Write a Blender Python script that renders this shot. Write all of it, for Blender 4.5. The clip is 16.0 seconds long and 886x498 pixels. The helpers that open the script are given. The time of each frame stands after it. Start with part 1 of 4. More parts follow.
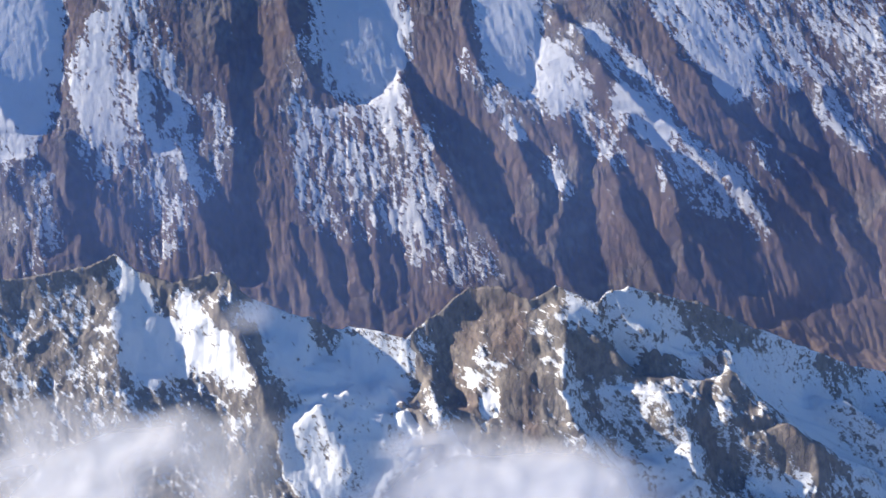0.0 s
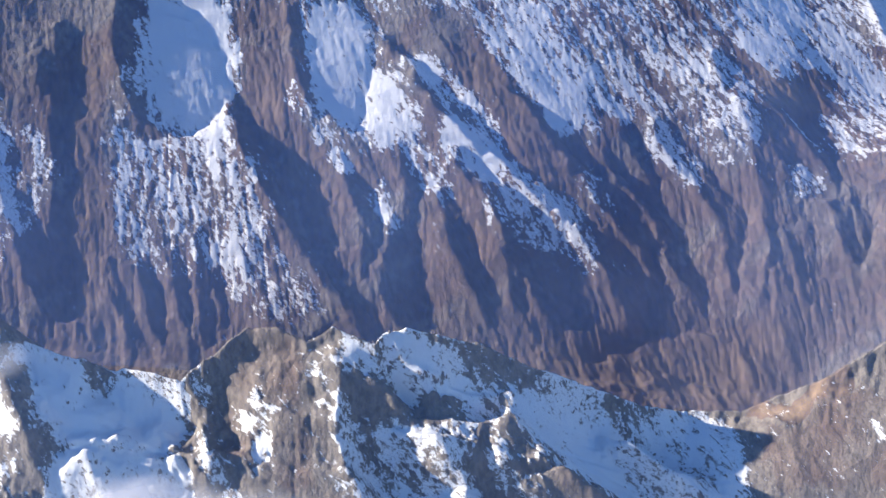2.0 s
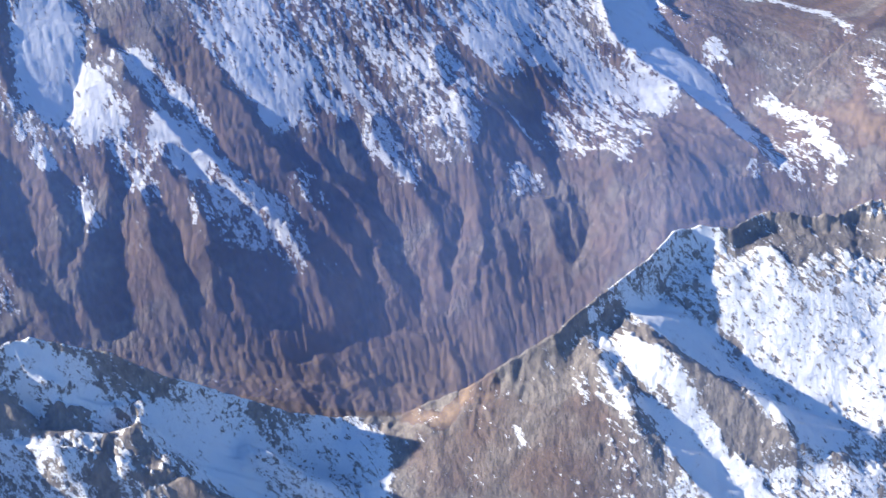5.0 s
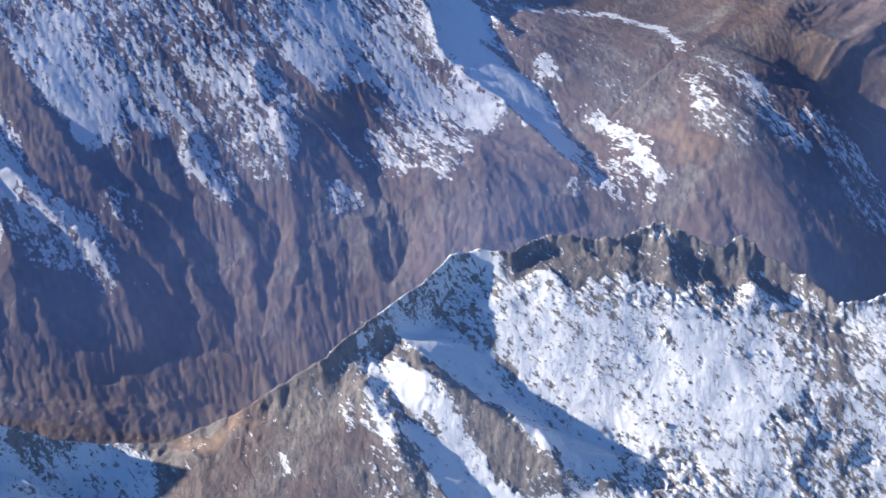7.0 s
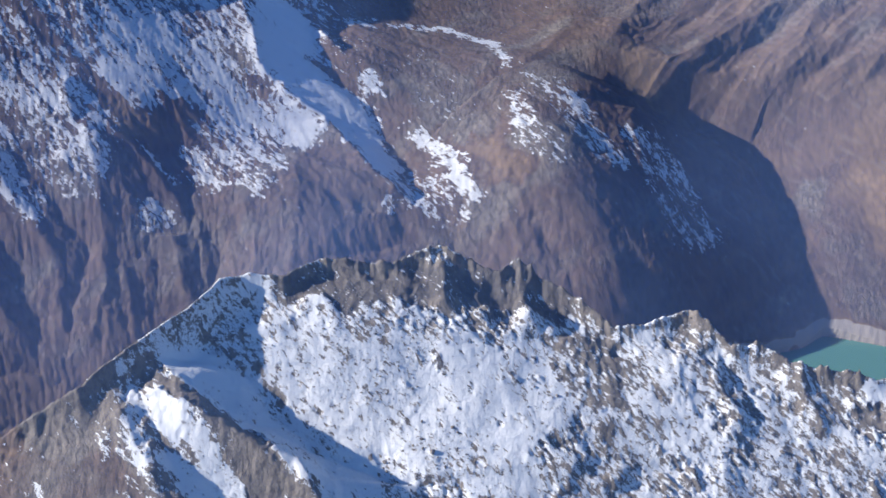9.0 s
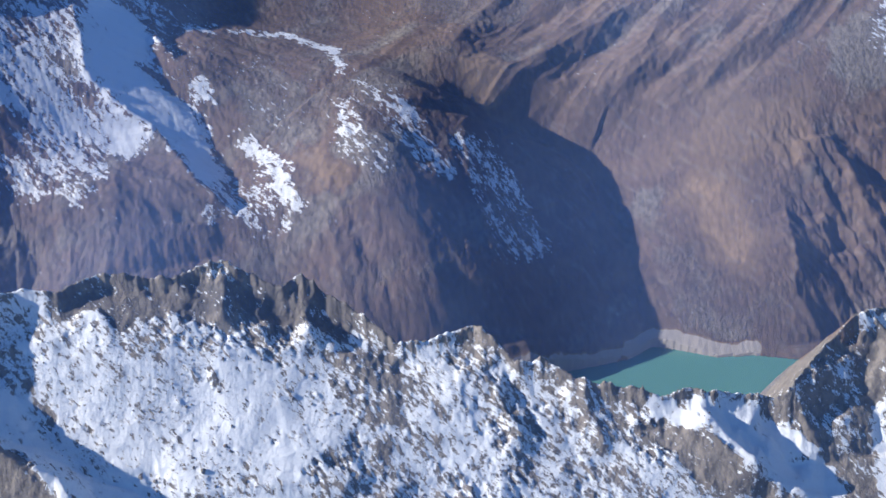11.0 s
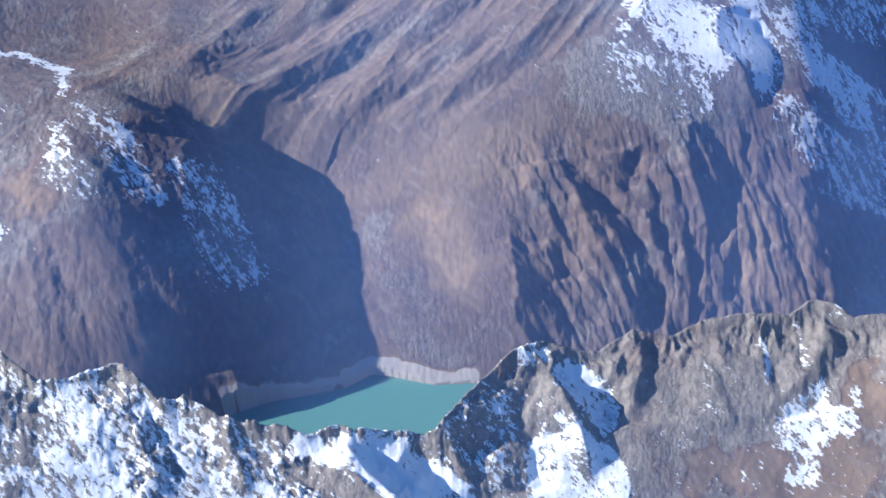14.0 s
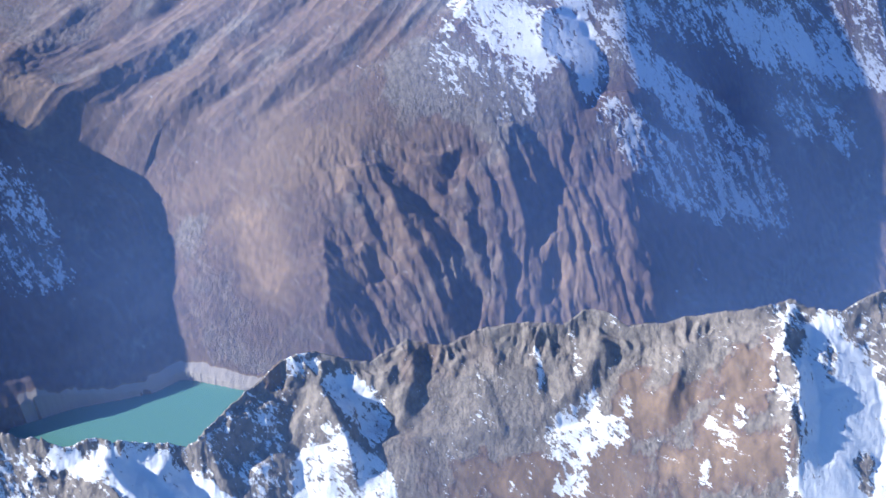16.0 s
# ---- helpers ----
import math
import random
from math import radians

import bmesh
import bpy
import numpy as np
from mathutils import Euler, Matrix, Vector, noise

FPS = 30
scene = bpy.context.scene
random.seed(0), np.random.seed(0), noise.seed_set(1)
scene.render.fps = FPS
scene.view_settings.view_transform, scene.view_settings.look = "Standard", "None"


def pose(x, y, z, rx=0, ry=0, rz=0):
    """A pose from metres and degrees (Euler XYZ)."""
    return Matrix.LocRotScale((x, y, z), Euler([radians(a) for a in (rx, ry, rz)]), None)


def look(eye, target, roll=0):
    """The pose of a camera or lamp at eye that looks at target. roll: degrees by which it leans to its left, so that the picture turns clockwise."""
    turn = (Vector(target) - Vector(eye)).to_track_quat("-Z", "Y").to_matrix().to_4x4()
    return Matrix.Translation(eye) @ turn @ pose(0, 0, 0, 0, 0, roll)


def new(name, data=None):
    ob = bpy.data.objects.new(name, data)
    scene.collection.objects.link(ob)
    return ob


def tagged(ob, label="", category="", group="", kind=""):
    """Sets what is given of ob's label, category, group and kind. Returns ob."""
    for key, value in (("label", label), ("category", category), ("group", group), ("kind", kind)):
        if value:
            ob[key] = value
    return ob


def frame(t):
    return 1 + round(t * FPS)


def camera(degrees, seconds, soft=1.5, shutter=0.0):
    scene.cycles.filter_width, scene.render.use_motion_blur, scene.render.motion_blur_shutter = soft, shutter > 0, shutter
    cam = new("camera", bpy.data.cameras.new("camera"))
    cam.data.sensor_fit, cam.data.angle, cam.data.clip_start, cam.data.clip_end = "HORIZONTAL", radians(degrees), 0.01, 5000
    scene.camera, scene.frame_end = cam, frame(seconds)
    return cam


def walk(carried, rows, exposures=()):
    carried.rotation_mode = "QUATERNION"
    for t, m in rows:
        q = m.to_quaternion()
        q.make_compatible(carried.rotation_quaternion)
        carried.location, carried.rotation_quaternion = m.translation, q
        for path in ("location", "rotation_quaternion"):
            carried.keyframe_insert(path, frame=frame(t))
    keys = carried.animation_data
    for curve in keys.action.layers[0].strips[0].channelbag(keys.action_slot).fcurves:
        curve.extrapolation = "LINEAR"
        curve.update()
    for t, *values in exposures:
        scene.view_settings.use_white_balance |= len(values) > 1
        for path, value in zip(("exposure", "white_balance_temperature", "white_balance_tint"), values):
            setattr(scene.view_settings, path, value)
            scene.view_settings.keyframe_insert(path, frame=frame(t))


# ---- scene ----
cam = camera(42.0, 16.0)
METRES, EYE, TILT, LEAN, TURN = 560.0, 406.1, -42.0, 7.0, 0.0
ROWS = [
    (0.0, 0.0, 0.0, 0.0, 0.0, 0.0, -0.0),
    (0.5, 0.0261, 0.0022, 0.0043, -0.54, 0.12, 0.05),
    (1.0, 0.057, 0.0041, 0.0082, -0.92, 0.28, 0.07),
    (1.5, 0.0833, 0.0057, 0.0112, -1.08, 0.59, 0.03),
    (2.0, 0.1139, 0.0071, 0.0159, -1.39, 0.66, -0.02),
    (2.5, 0.1421, 0.0079, 0.0171, -1.86, 0.44, -0.05),
    (3.0, 0.1733, 0.0077, 0.0213, -2.39, -0.26, -0.06),
    (3.5, 0.2025, 0.0076, 0.0254, -3.03, -0.73, -0.08),
    (4.0, 0.2328, 0.0073, 0.0286, -3.68, -0.91, -0.07),
    (6.5, 0.3874, 0.0063, 0.0471, -5.03, -0.23, -0.08),
    (7.0, 0.4204, 0.0054, 0.0506, -5.48, -0.65, -0.08),
    (7.5, 0.4506, 0.0053, 0.0546, -5.9, -1.17, -0.07),
    (8.0, 0.4828, 0.0046, 0.0576, -6.27, -1.4, -0.08),
    (8.5, 0.5138, 0.0033, 0.0611, -6.64, -1.0, -0.05),
    (9.0, 0.5459, 0.0018, 0.0657, -6.86, -0.67, -0.03),
    (11.5, 0.7049, -0.0061, 0.0818, -8.15, -1.32, 0.03),
    (12.0, 0.738, -0.0084, 0.085, -8.69, -1.72, 0.04),
    (12.5, 0.7666, -0.0104, 0.0893, -9.04, -1.66, -0.02),
    (13.0, 0.7997, -0.0137, 0.0931, -9.23, -1.42, -0.07),
    (13.5, 0.829, -0.0165, 0.0975, -9.62, -1.16, -0.07),
    (14.0, 0.863, -0.0203, 0.1017, -9.84, -1.1, -0.02),
    (14.5, 0.8925, -0.0236, 0.106, -10.37, -1.07, 0.04),
    (15.0, 0.9252, -0.0278, 0.11, -10.45, -1.22, 0.04),
    (15.5, 0.9574, -0.032, 0.1143, -10.565, -1.51, -0.02),
    (16.0, 0.9904, -0.0367, 0.1188, -11.22, -1.97, -0.08),
]
walk(cam, [(t, pose(0, 0, EYE, TILT, LEAN, TURN) @ pose(METRES * x, METRES * y, METRES * z, 90 + pitch, roll, yaw)) for t, x, y, z, yaw, pitch, roll in ROWS], [(0.0, 0.8, 6200, 10), (2.0, 1.05, 6150, 10), (4.5, 1.12, 5950, 10), (6.5, 0.8, 5950, 10), (9.0, 0.49, 5800, 10), (11.5, 0.56, 5650, 9), (12.5, 0.69, 5550, 9), (14.0, 0.94, 5400, 8), (16.0, 0.98, 5450, 9)])

# ---- world, sun, sky, exposure ----
SUN = Vector((-0.94, 0.11, 0.45)).normalized()
SUN_UP = math.asin(SUN.z)
SUN_AZ = math.atan2(SUN.x, SUN.y)
world = bpy.data.worlds.new("sky")
scene.world = world
world.use_nodes = True
wn = world.node_tree.nodes
sky = wn.new("ShaderNodeTexSky")
sky.sky_type = "NISHITA"
sky.sun_disc = False
sky.sun_elevation = SUN_UP
sky.sun_rotation = SUN_AZ
sky.altitude = 3500
sky.air_density, sky.dust_density, sky.ozone_density = 1.3, 0.1, 6.0
wn["Background"].inputs["Strength"].default_value = 0.083
world.node_tree.links.new(sky.outputs["Color"], wn["Background"].inputs["Color"])
lamp = bpy.data.lights.new("sun", "SUN")
lamp.energy, lamp.angle, lamp.color = 5.5, radians(0.6), (1.0, 0.87, 0.71)
sun = new("sun", lamp)
sun.matrix_world = look(tuple(SUN * 900), (0, 0, 0))

# ---- arithmetic for land forms ----
def lattice(ix, iy, seed):
    """A fixed random number in -1..1 for each whole-numbered node."""
    a = (ix.astype(np.int64) * 374761393 + iy.astype(np.int64) * 668265263 + seed * 974634777) & 0x7FFFFFFF
    a = ((a ^ (a >> 13)) * 1274126177) & 0x7FFFFFFF
    return ((a ^ (a >> 16)) & 0xFFFF) / 32767.5 - 1.0


def value_noise(x, y, seed=0):
    ix, iy = np.floor(x), np.floor(y)
    fx, fy = x - ix, y - iy
    fx, fy = fx * fx * fx * (fx * (fx * 6 - 15) + 10), fy * fy * fy * (fy * (fy * 6 - 15) + 10)
    a, b = lattice(ix, iy, seed), lattice(ix + 1, iy, seed)
    c, d = lattice(ix, iy + 1, seed), lattice(ix + 1, iy + 1, seed)
    return (a + (b - a) * fx) * (1 - fy) + (c + (d - c) * fx) * fy


def fbm(x, y, octaves=4, seed=0, gain=0.5):
    total, size = 0.0, 1.0
    for o in range(octaves):
        total = total + size * value_noise(x, y, seed + o)
        x, y, size = 1.9 * x + 0.6 * y + 7.3, 1.9 * y - 0.6 * x + 3.1, size * gain
    return total


def ridged(x, y, octaves=4, seed=0, gain=0.5):
    """Sharp crests at 1, broad hollows towards 0."""
    total, size, most = 0.0, 1.0, 0.0
    for o in range(octaves):
        total = total + size * (1 - np.abs(value_noise(x, y, seed + o)) * 1.6)
        most += size
        x, y, size = 1.9 * x + 0.5 * y + 5.3, 1.9 * y - 0.5 * x + 1.7, size * gain
    return total / most


def smooth(a, b, v):
    t = np.clip((v - a) / (b - a), 0, 1)
    return t * t * (3 - 2 * t)


def add_rib(h, x, y, line, height, left, right, power=1.2, ends=(0.3, 0.3), blunt=1.0):
    """Raises a rib along a line in plan; left and right are its widths on either hand, looking along the line."""
    line = np.array(line, float)
    reach = max(left, right) + 1.2 * blunt + 6
    lo, hi = line.min(0) - reach, line.max(0) + reach
    box = np.ix_((y[:, 0] >= lo[1]) & (y[:, 0] <= hi[1]), (x[0] >= lo[0]) & (x[0] <= hi[0]))
    px, py = x[box], y[box]
    if not px.size:
        return
    px = px + 0.8 * fbm(px / 5, py / 7, 3, 90, 0.65)
    best = np.full(px.shape, 1e9)
    side, along = np.zeros(px.shape), np.zeros(px.shape)
    lengths = np.hypot(*np.diff(line, axis=0).T)
    total, gone = lengths.sum(), 0.0
    for (ax, ay), (bx, by), n in zip(line, line[1:], lengths):
        ux, uy = (bx - ax) / n, (by - ay) / n
        t = np.clip((px - ax) * ux + (py - ay) * uy, 0, n)
        d = np.hypot(px - ax - t * ux, py - ay - t * uy)
        s = ux * (py - ay) - uy * (px - ax)
        nearer = d < best
        best, side, along = np.where(nearer, d, best), np.where(nearer, s, side), np.where(nearer, (gone + t) / total, along)
        gone += n
    width = np.where(side > 0, left, right)
    best = np.hypot(best, blunt) - blunt
    fade = smooth(0, ends[0] + 1e-6, along + 0.02) * smooth(0, ends[1] + 1e-6, 1.02 - along)
    h[box] += height * fade * np.clip(1 - best / width, 0, 1) ** power


def lay(cover, x, y, strokes, rough=1.0, edge=0.9, fine=5.0):
    """Sets the cover along strokes of varying half width in plan, with ragged edges."""
    wx = x + rough * fbm(x / fine, y / (1.6 * fine), 4, 120, 0.7) + 1.4 * rough * fbm(x / 15, y / 15, 2, 124)
    wy = y + 1.3 * rough * fbm(x / fine, y / fine, 3, 140, 0.65) + 2.0 * rough * fbm(x / 13, y / 17, 2, 144)
    for line, value in strokes:
        line = np.array([(*p, w) for *p, w in line], float)
        reach = line[:, 2].max() + 4 * rough + edge + 2
        lo, hi = line.min(0) - reach, line.max(0) + reach
        box = np.ix_((y[:, 0] >= lo[1]) & (y[:, 0] <= hi[1]), (x[0] >= lo[0]) & (x[0] <= hi[0]))
        px, py = wx[box], wy[box]
        if not px.size:
            continue
        best = np.full(px.shape, 1e9)
        for (ax, ay, aw), (bx, by, bw) in zip(line, line[1:]):
            n = math.hypot(bx - ax, by - ay) + 1e-6
            ux, uy = (bx - ax) / n, (by - ay) / n
            t = np.clip((px - ax) * ux + (py - ay) * uy, 0, n)
            best = np.minimum(best, np.hypot(px - ax - t * ux, py - ay - t * uy) - (aw + (bw - aw) * t / n))
        cover[box] += smooth(edge, -edge, best) * (value - cover[box])


def grid(x0, x1, y0, y1, step):
    return np.meshgrid(np.arange(x0, x1 + step / 2, step), np.arange(y0, y1 + step / 2, step))


def cubic(values, where):
    """Smooth interpolation of rows of values at fractional row numbers."""
    n = len(values)
    where = np.clip(where, 0, n - 1.001)
    i = np.floor(where).astype(int)
    t = where - i
    g = lambda k: values[np.clip(i + k, 0, n - 1)]
    t = t.reshape(t.shape + (1,) * (values.ndim - 1))
    a, b, c, d = g(-1), g(0), g(1), g(2)
    return b + 0.5 * t * (c - a + t * (2 * a - 5 * b + 4 * c - d + t * (3 * (b - c) + d - a)))


# ---- plan of the near range: crest points (x, y, z), and spurs running down from it (x, y) ----
TWIN_PEAKS = [(-300, 276, 176), (-230, 278, 172), (-176, 274, 166), (-165, 275, 165), (-156, 277, 165), (-147, 278, 164), (-142, 280, 165), (-139, 282, 166), (-136, 280, 164), (-132, 278, 161), (-121, 275, 157), (-113, 276, 157), (-107, 278, 157), (-102, 277, 155), (-101, 273, 152)]
BROWN_DOME = [(-100, 273, 151), (-82, 269, 143), (-67, 268, 139), (-65, 268, 140), (-53, 265, 136), (-46, 263, 133), (-42, 266, 135), (-32, 271, 139), (-24, 276, 142), (-14, 275, 142), (-4, 271, 138), (5, 274, 141), (9, 272, 139), (18, 269, 136), (21, 272, 137), (29, 274, 137), (39, 273, 134), (51, 273, 130), (68, 269, 119), (78, 270, 113), (92, 271, 103), (106, 272, 91)]
CIRQUE_PEAK = [(121, 275, 83), (141, 274, 82), (153, 275, 87), (169, 275, 94), (181, 278, 102), (197, 282, 109), (210, 290, 114), (222, 297, 117), (233, 305, 118), (243, 315, 120), (253, 318, 119), (265, 317, 117), (278, 324, 118), (303, 321, 115), (311, 323, 116), (321, 325, 118), (325, 322, 115), (331, 321, 115), (336, 318, 112), (341, 316, 111), (346, 320, 113), (364, 309, 105), (379, 298, 97)]
SNOW_RIDGE = [(390, 298, 97), (406, 301, 99), (416, 293, 93), (419, 289, 91), (429, 289, 91), (438, 284, 87), (445, 281, 85), (459, 278, 84), (468, 275, 82), (479, 277, 82), (484, 275, 81), (496, 275, 79), (512, 273, 75)]
SCREE_RIDGE = [(530, 288, 82), (543, 297, 87), (555, 300, 88), (564, 298, 85), (574, 297, 83), (588, 302, 87), (602, 299, 85), (615, 302, 89), (632, 301, 91), (645, 299, 90), (653, 302, 93), (656, 302, 94), (662, 299, 93), (667, 295, 90), (681, 293, 92), (690, 293, 94), (695, 292, 95), (711, 288, 96), (719, 289, 99)]
EAST_PEAK = [(725, 290, 101), (732, 287, 99), (738, 285, 99), (743, 284, 99), (749, 286, 101), (759, 288, 104), (800, 292, 112), (900, 290, 120)]
FACE_SLOPE = [(-300, 0.80), (-166, 0.80), (0, 0.80), (50, 0.84), (80, 0.76), (135, 0.60), (205, 0.68), (290, 0.55), (365, 0.62), (430, 0.68), (505, 0.66), (590, 0.68), (690, 0.62), (900, 0.62)]
TWIN_SPURS = [  # line, height, width to the west, width to the east
    ([(-139, 282), (-139, 265), (-142, 250), (-144, 236)], 3, 12, 8),
    ([(-107, 278), (-103, 264), (-96, 252), (-92, 242), (-84, 229)], 15, 18, 9),
    ([(-65, 251), (-76, 243), (-71, 233), (-63, 222)], 8, 10, 8),
    ([(-61, 253), (-67, 244), (-78, 240), (-86, 230)], 6, 6, 8),
    ([(-80, 266), (-66, 258), (-56, 248)], -9, 16, 16),
]
DOME_SPURS = [  # line, height, width to the west, width to the east
    ([(-46, 263), (-40, 255), (-38, 244), (-31, 234)], 7, 10, 9),
    ([(5, 274), (6, 257), (4, 245), (7, 234), (13, 223)], 8, 22, 12),
    ([(18, 269), (27, 261), (40, 256), (50, 254), (48, 244), (45, 233)], -3, 12, 10),
    ([(36, 266), (48, 262), (60, 258)], -6, 14, 14),
    ([(20, 273), (28, 266), (36, 260), (44, 254)], 4, 5, 6),
    ([(-51, 250), (-46, 238), (-44, 230)], 4, 4, 5),
    ([(-40, 255), (-38, 241), (-33, 234)], 4, 6, 5),
]
SADDLE_SPURS = [  # line, height, width to the west, width to the east
    ([(50, 254), (58, 250), (67, 245), (86, 245), (92, 233)], 2, 13, 8),
    ([(152, 276), (154, 255), (156, 235)], 7, 18, 45),
    ([(85, 257), (99, 254), (117, 246), (126, 238), (132, 230)], 16, 7, 9),
    ([(70, 262), (95, 262), (118, 258), (130, 250)], -7, 12, 12),
]
CIRQUE_SPURS = [  # line, height, width to the west, width to the east
    ([(205, 286), (213, 270), (220, 255), (226, 240)], 8, 20, 7),
    ([(221, 281), (242, 268), (267, 258), (276, 239)], 11, 15, 8),
    ([(321, 325), (321, 314), (320, 302)], 5, 7, 6),
    ([(346, 320), (348, 308), (352, 296)], 6, 8, 6),
    ([(238, 292), (262, 280), (292, 266), (310, 250)], -7, 22, 30),
]
RIDGE_SPURS = [  # line, height, width to the west, width to the east
    ([(479, 275), (483, 266), (491, 258), (501, 246)], 10, 14, 7),
    ([(406, 301), (408, 288), (415, 272), (420, 258)], 6, 10, 8),
    ([(438, 284), (442, 272), (448, 258)], 5, 8, 7),
    ([(500, 270), (508, 262), (516, 250)], -6, 10, 10),
]
SCREE_SPURS = [  # line, height, width to the west, width to the east
    ([(555, 300), (557, 286), (562, 273), (565, 256)], 12, 15, 8),
    ([(555, 300), (539, 286), (516, 273), (526, 255)], 8, 9, 7),
    ([(574, 297), (583, 284), (585, 274)], 5, 7, 6),
    ([(588, 302), (588, 292), (586, 280)], 4, 5, 5),
    ([(656, 302), (656, 289), (649, 281), (631, 271)], 6, 8, 7),
    ([(725, 290), (716, 273), (718, 259), (714, 247), (715, 233)], 16, 30, 9),
    ([(695, 292), (683, 279), (673, 261)], 5, 10, 7),
    ([(575, 288), (578, 276)], -6, 10, 8),
]
SPURS = TWIN_SPURS + DOME_SPURS + SADDLE_SPURS + CIRQUE_SPURS + RIDGE_SPURS + SCREE_SPURS

# ---- plan of the far range: heights on a net of 100 by 50 m, and ribs (x, y) ----
FAR_NET = [
    [102, 80, 58, 40, 14, 8, 5, -9, -7, -16, -20, -27, -36],
    [137, 114, 91, 76, 45, 34, 34, 15, 27, 16, 12, 3, -5],
    [171, 151, 125, 110, 84, 62, 58, 34, 55, 55, 41, 33, 25],
    [204, 185, 161, 143, 123, 94, 76, 57, 77, 89, 76, 64, 55],
    [236, 217, 194, 174, 152, 99, 74, 79, 94, 112, 105, 95, 84],
    [267, 248, 225, 203, 166, 112, 92, 100, 116, 132, 131, 123, 113],
    [297, 277, 255, 230, 188, 132, 113, 126, 140, 153, 155, 150, 141],
]
BROAD_SPURS = [  # line, height, width to the west, width to the east
    ([(-58, 436), (-47, 410), (-28, 385), (-6, 359), (2, 340)], 9, 52, 14),
    ([(166, 476), (176, 442), (178, 416), (178, 391), (180, 361), (181, 340)], 15, 34, 46),
    ([(268, 462), (264, 430), (260, 390), (258, 340), (258, 310)], 32, 60, 150),
]
MEADOW_RIBS = [
    ([(508, 534), (477, 512), (452, 490)], 5),
    ([(546, 517), (515, 496), (482, 477)], 5),
    ([(568, 495), (536, 470), (505, 461)], 4),
    ([(463, 552), (438, 532), (414, 496)], 5),
]
MEADOW_GULLIES = [[(575, 536), (541, 511), (505, 488)], [(592, 515), (545, 493), (500, 474)], [(515, 552), (480, 532), (450, 512)], [(549, 539), (513, 516), (480, 495)], [(610, 500), (570, 480), (530, 466)]]
SHORE = [(380, 340), (430, 352), (448, 357), (468, 359), (483, 361), (494, 367), (499, 366), (509, 362), (521, 357), (538, 356), (560, 350), (620, 340)]


# ---- where snow lies and the rock's tone changes: lines in plan, half width, cover ----

# ---- strokes in plan (x, y, half width) with a value: faces that fall away to the east, lying snow, tones of rock and one cliff's painted shade ----
FAR_TONES_A = [
    ([(537, 419, 8.5), (531, 408, 9.5), (538, 399.5, 9)], 1.3),
    ([(432.5, 484, 13), (452, 483, 10), (481.5, 465.5, 7)], 1.35),
    ([(502.5, 462, 13.5), (534.5, 455.5, 13.5), (573, 439.5, 9.5)], 1.05),
    ([(431, 539, 21), (456, 542.5, 15)], 0.4),
    ([(497, 511, 8.5), (530.5, 518.5, 10.5)], 0.4),
    ([(500.5, 424.5, 8), (511.5, 386, 14), (527.5, 372.5, 12.5)], 0.45),
    ([(615, 477, 13.5), (650, 459, 18)], 0.1),
    ([(683, 406.5, 7), (674.5, 385.5, 7.5)], 1.05),
    ([(-111, 446.5, 5.5), (-113, 404, 5.5), (-114.5, 364.5, 5.5)], 0.95),
    ([(-39.5, 451, 9.5), (-32, 425.5, 7.5), (-14.5, 399, 9)], 0.8),
    ([(59, 454, 10.5), (74, 432, 9.5)], 0.8),
]
FAR_TONES_B = [
    ([(64, 343.5, 6.5), (121, 346, 11.5), (157, 346, 11.5)], 0.9),
    ([(327, 480.5, 15.5), (346, 455, 15)], 0.3),
    ([(344, 434, 7), (360, 417.5, 7)], 1.1),
    ([(191.5, 453.5, 10.5), (210, 459.5, 10.5)], 1.1),
    ([(533.5, 423.5, 10.5), (534.5, 403, 10.5)], 1.2),
    ([(456, 476.5, 16.5), (481.5, 463.5, 14), (519, 461.5, 16.5)], 0.7),
]
FAR_TONES = FAR_TONES_A + FAR_TONES_B
FAR_SHADE_A = [
    ([(-214, 449, 16.5), (-213.5, 427, 16.5), (-213.5, 408, 8.5), (-213.5, 402.5, 1)], 1),
    ([(-194, 400.5, 1), (-194, 399, 1.5), (-190.5, 383, 3), (-190, 368, 2), (-187.5, 358, 1), (-187.5, 357, 1)], 1),
    ([(-163.5, 421.5, 1), (-163, 419.5, 2.5), (-159.5, 409.5, 6.5), (-159, 399.5, 4.5), (-158.5, 395, 1)], 1),
    ([(-153.5, 416.5, 1), (-153, 415.5, 1.5), (-146.5, 399, 2.5), (-137.5, 381, 4), (-131, 368.5, 8), (-126, 357, 4.5), (-124.5, 353.5, 1)], 1),
    ([(-124, 456, 3.5), (-123.5, 434.5, 3.5), (-125, 413, 2.5), (-124.5, 392.5, 3.5), (-124.5, 373.5, 3.5), (-122.5, 360, 2.5), (-122.5, 357.5, 1)], 1),
]
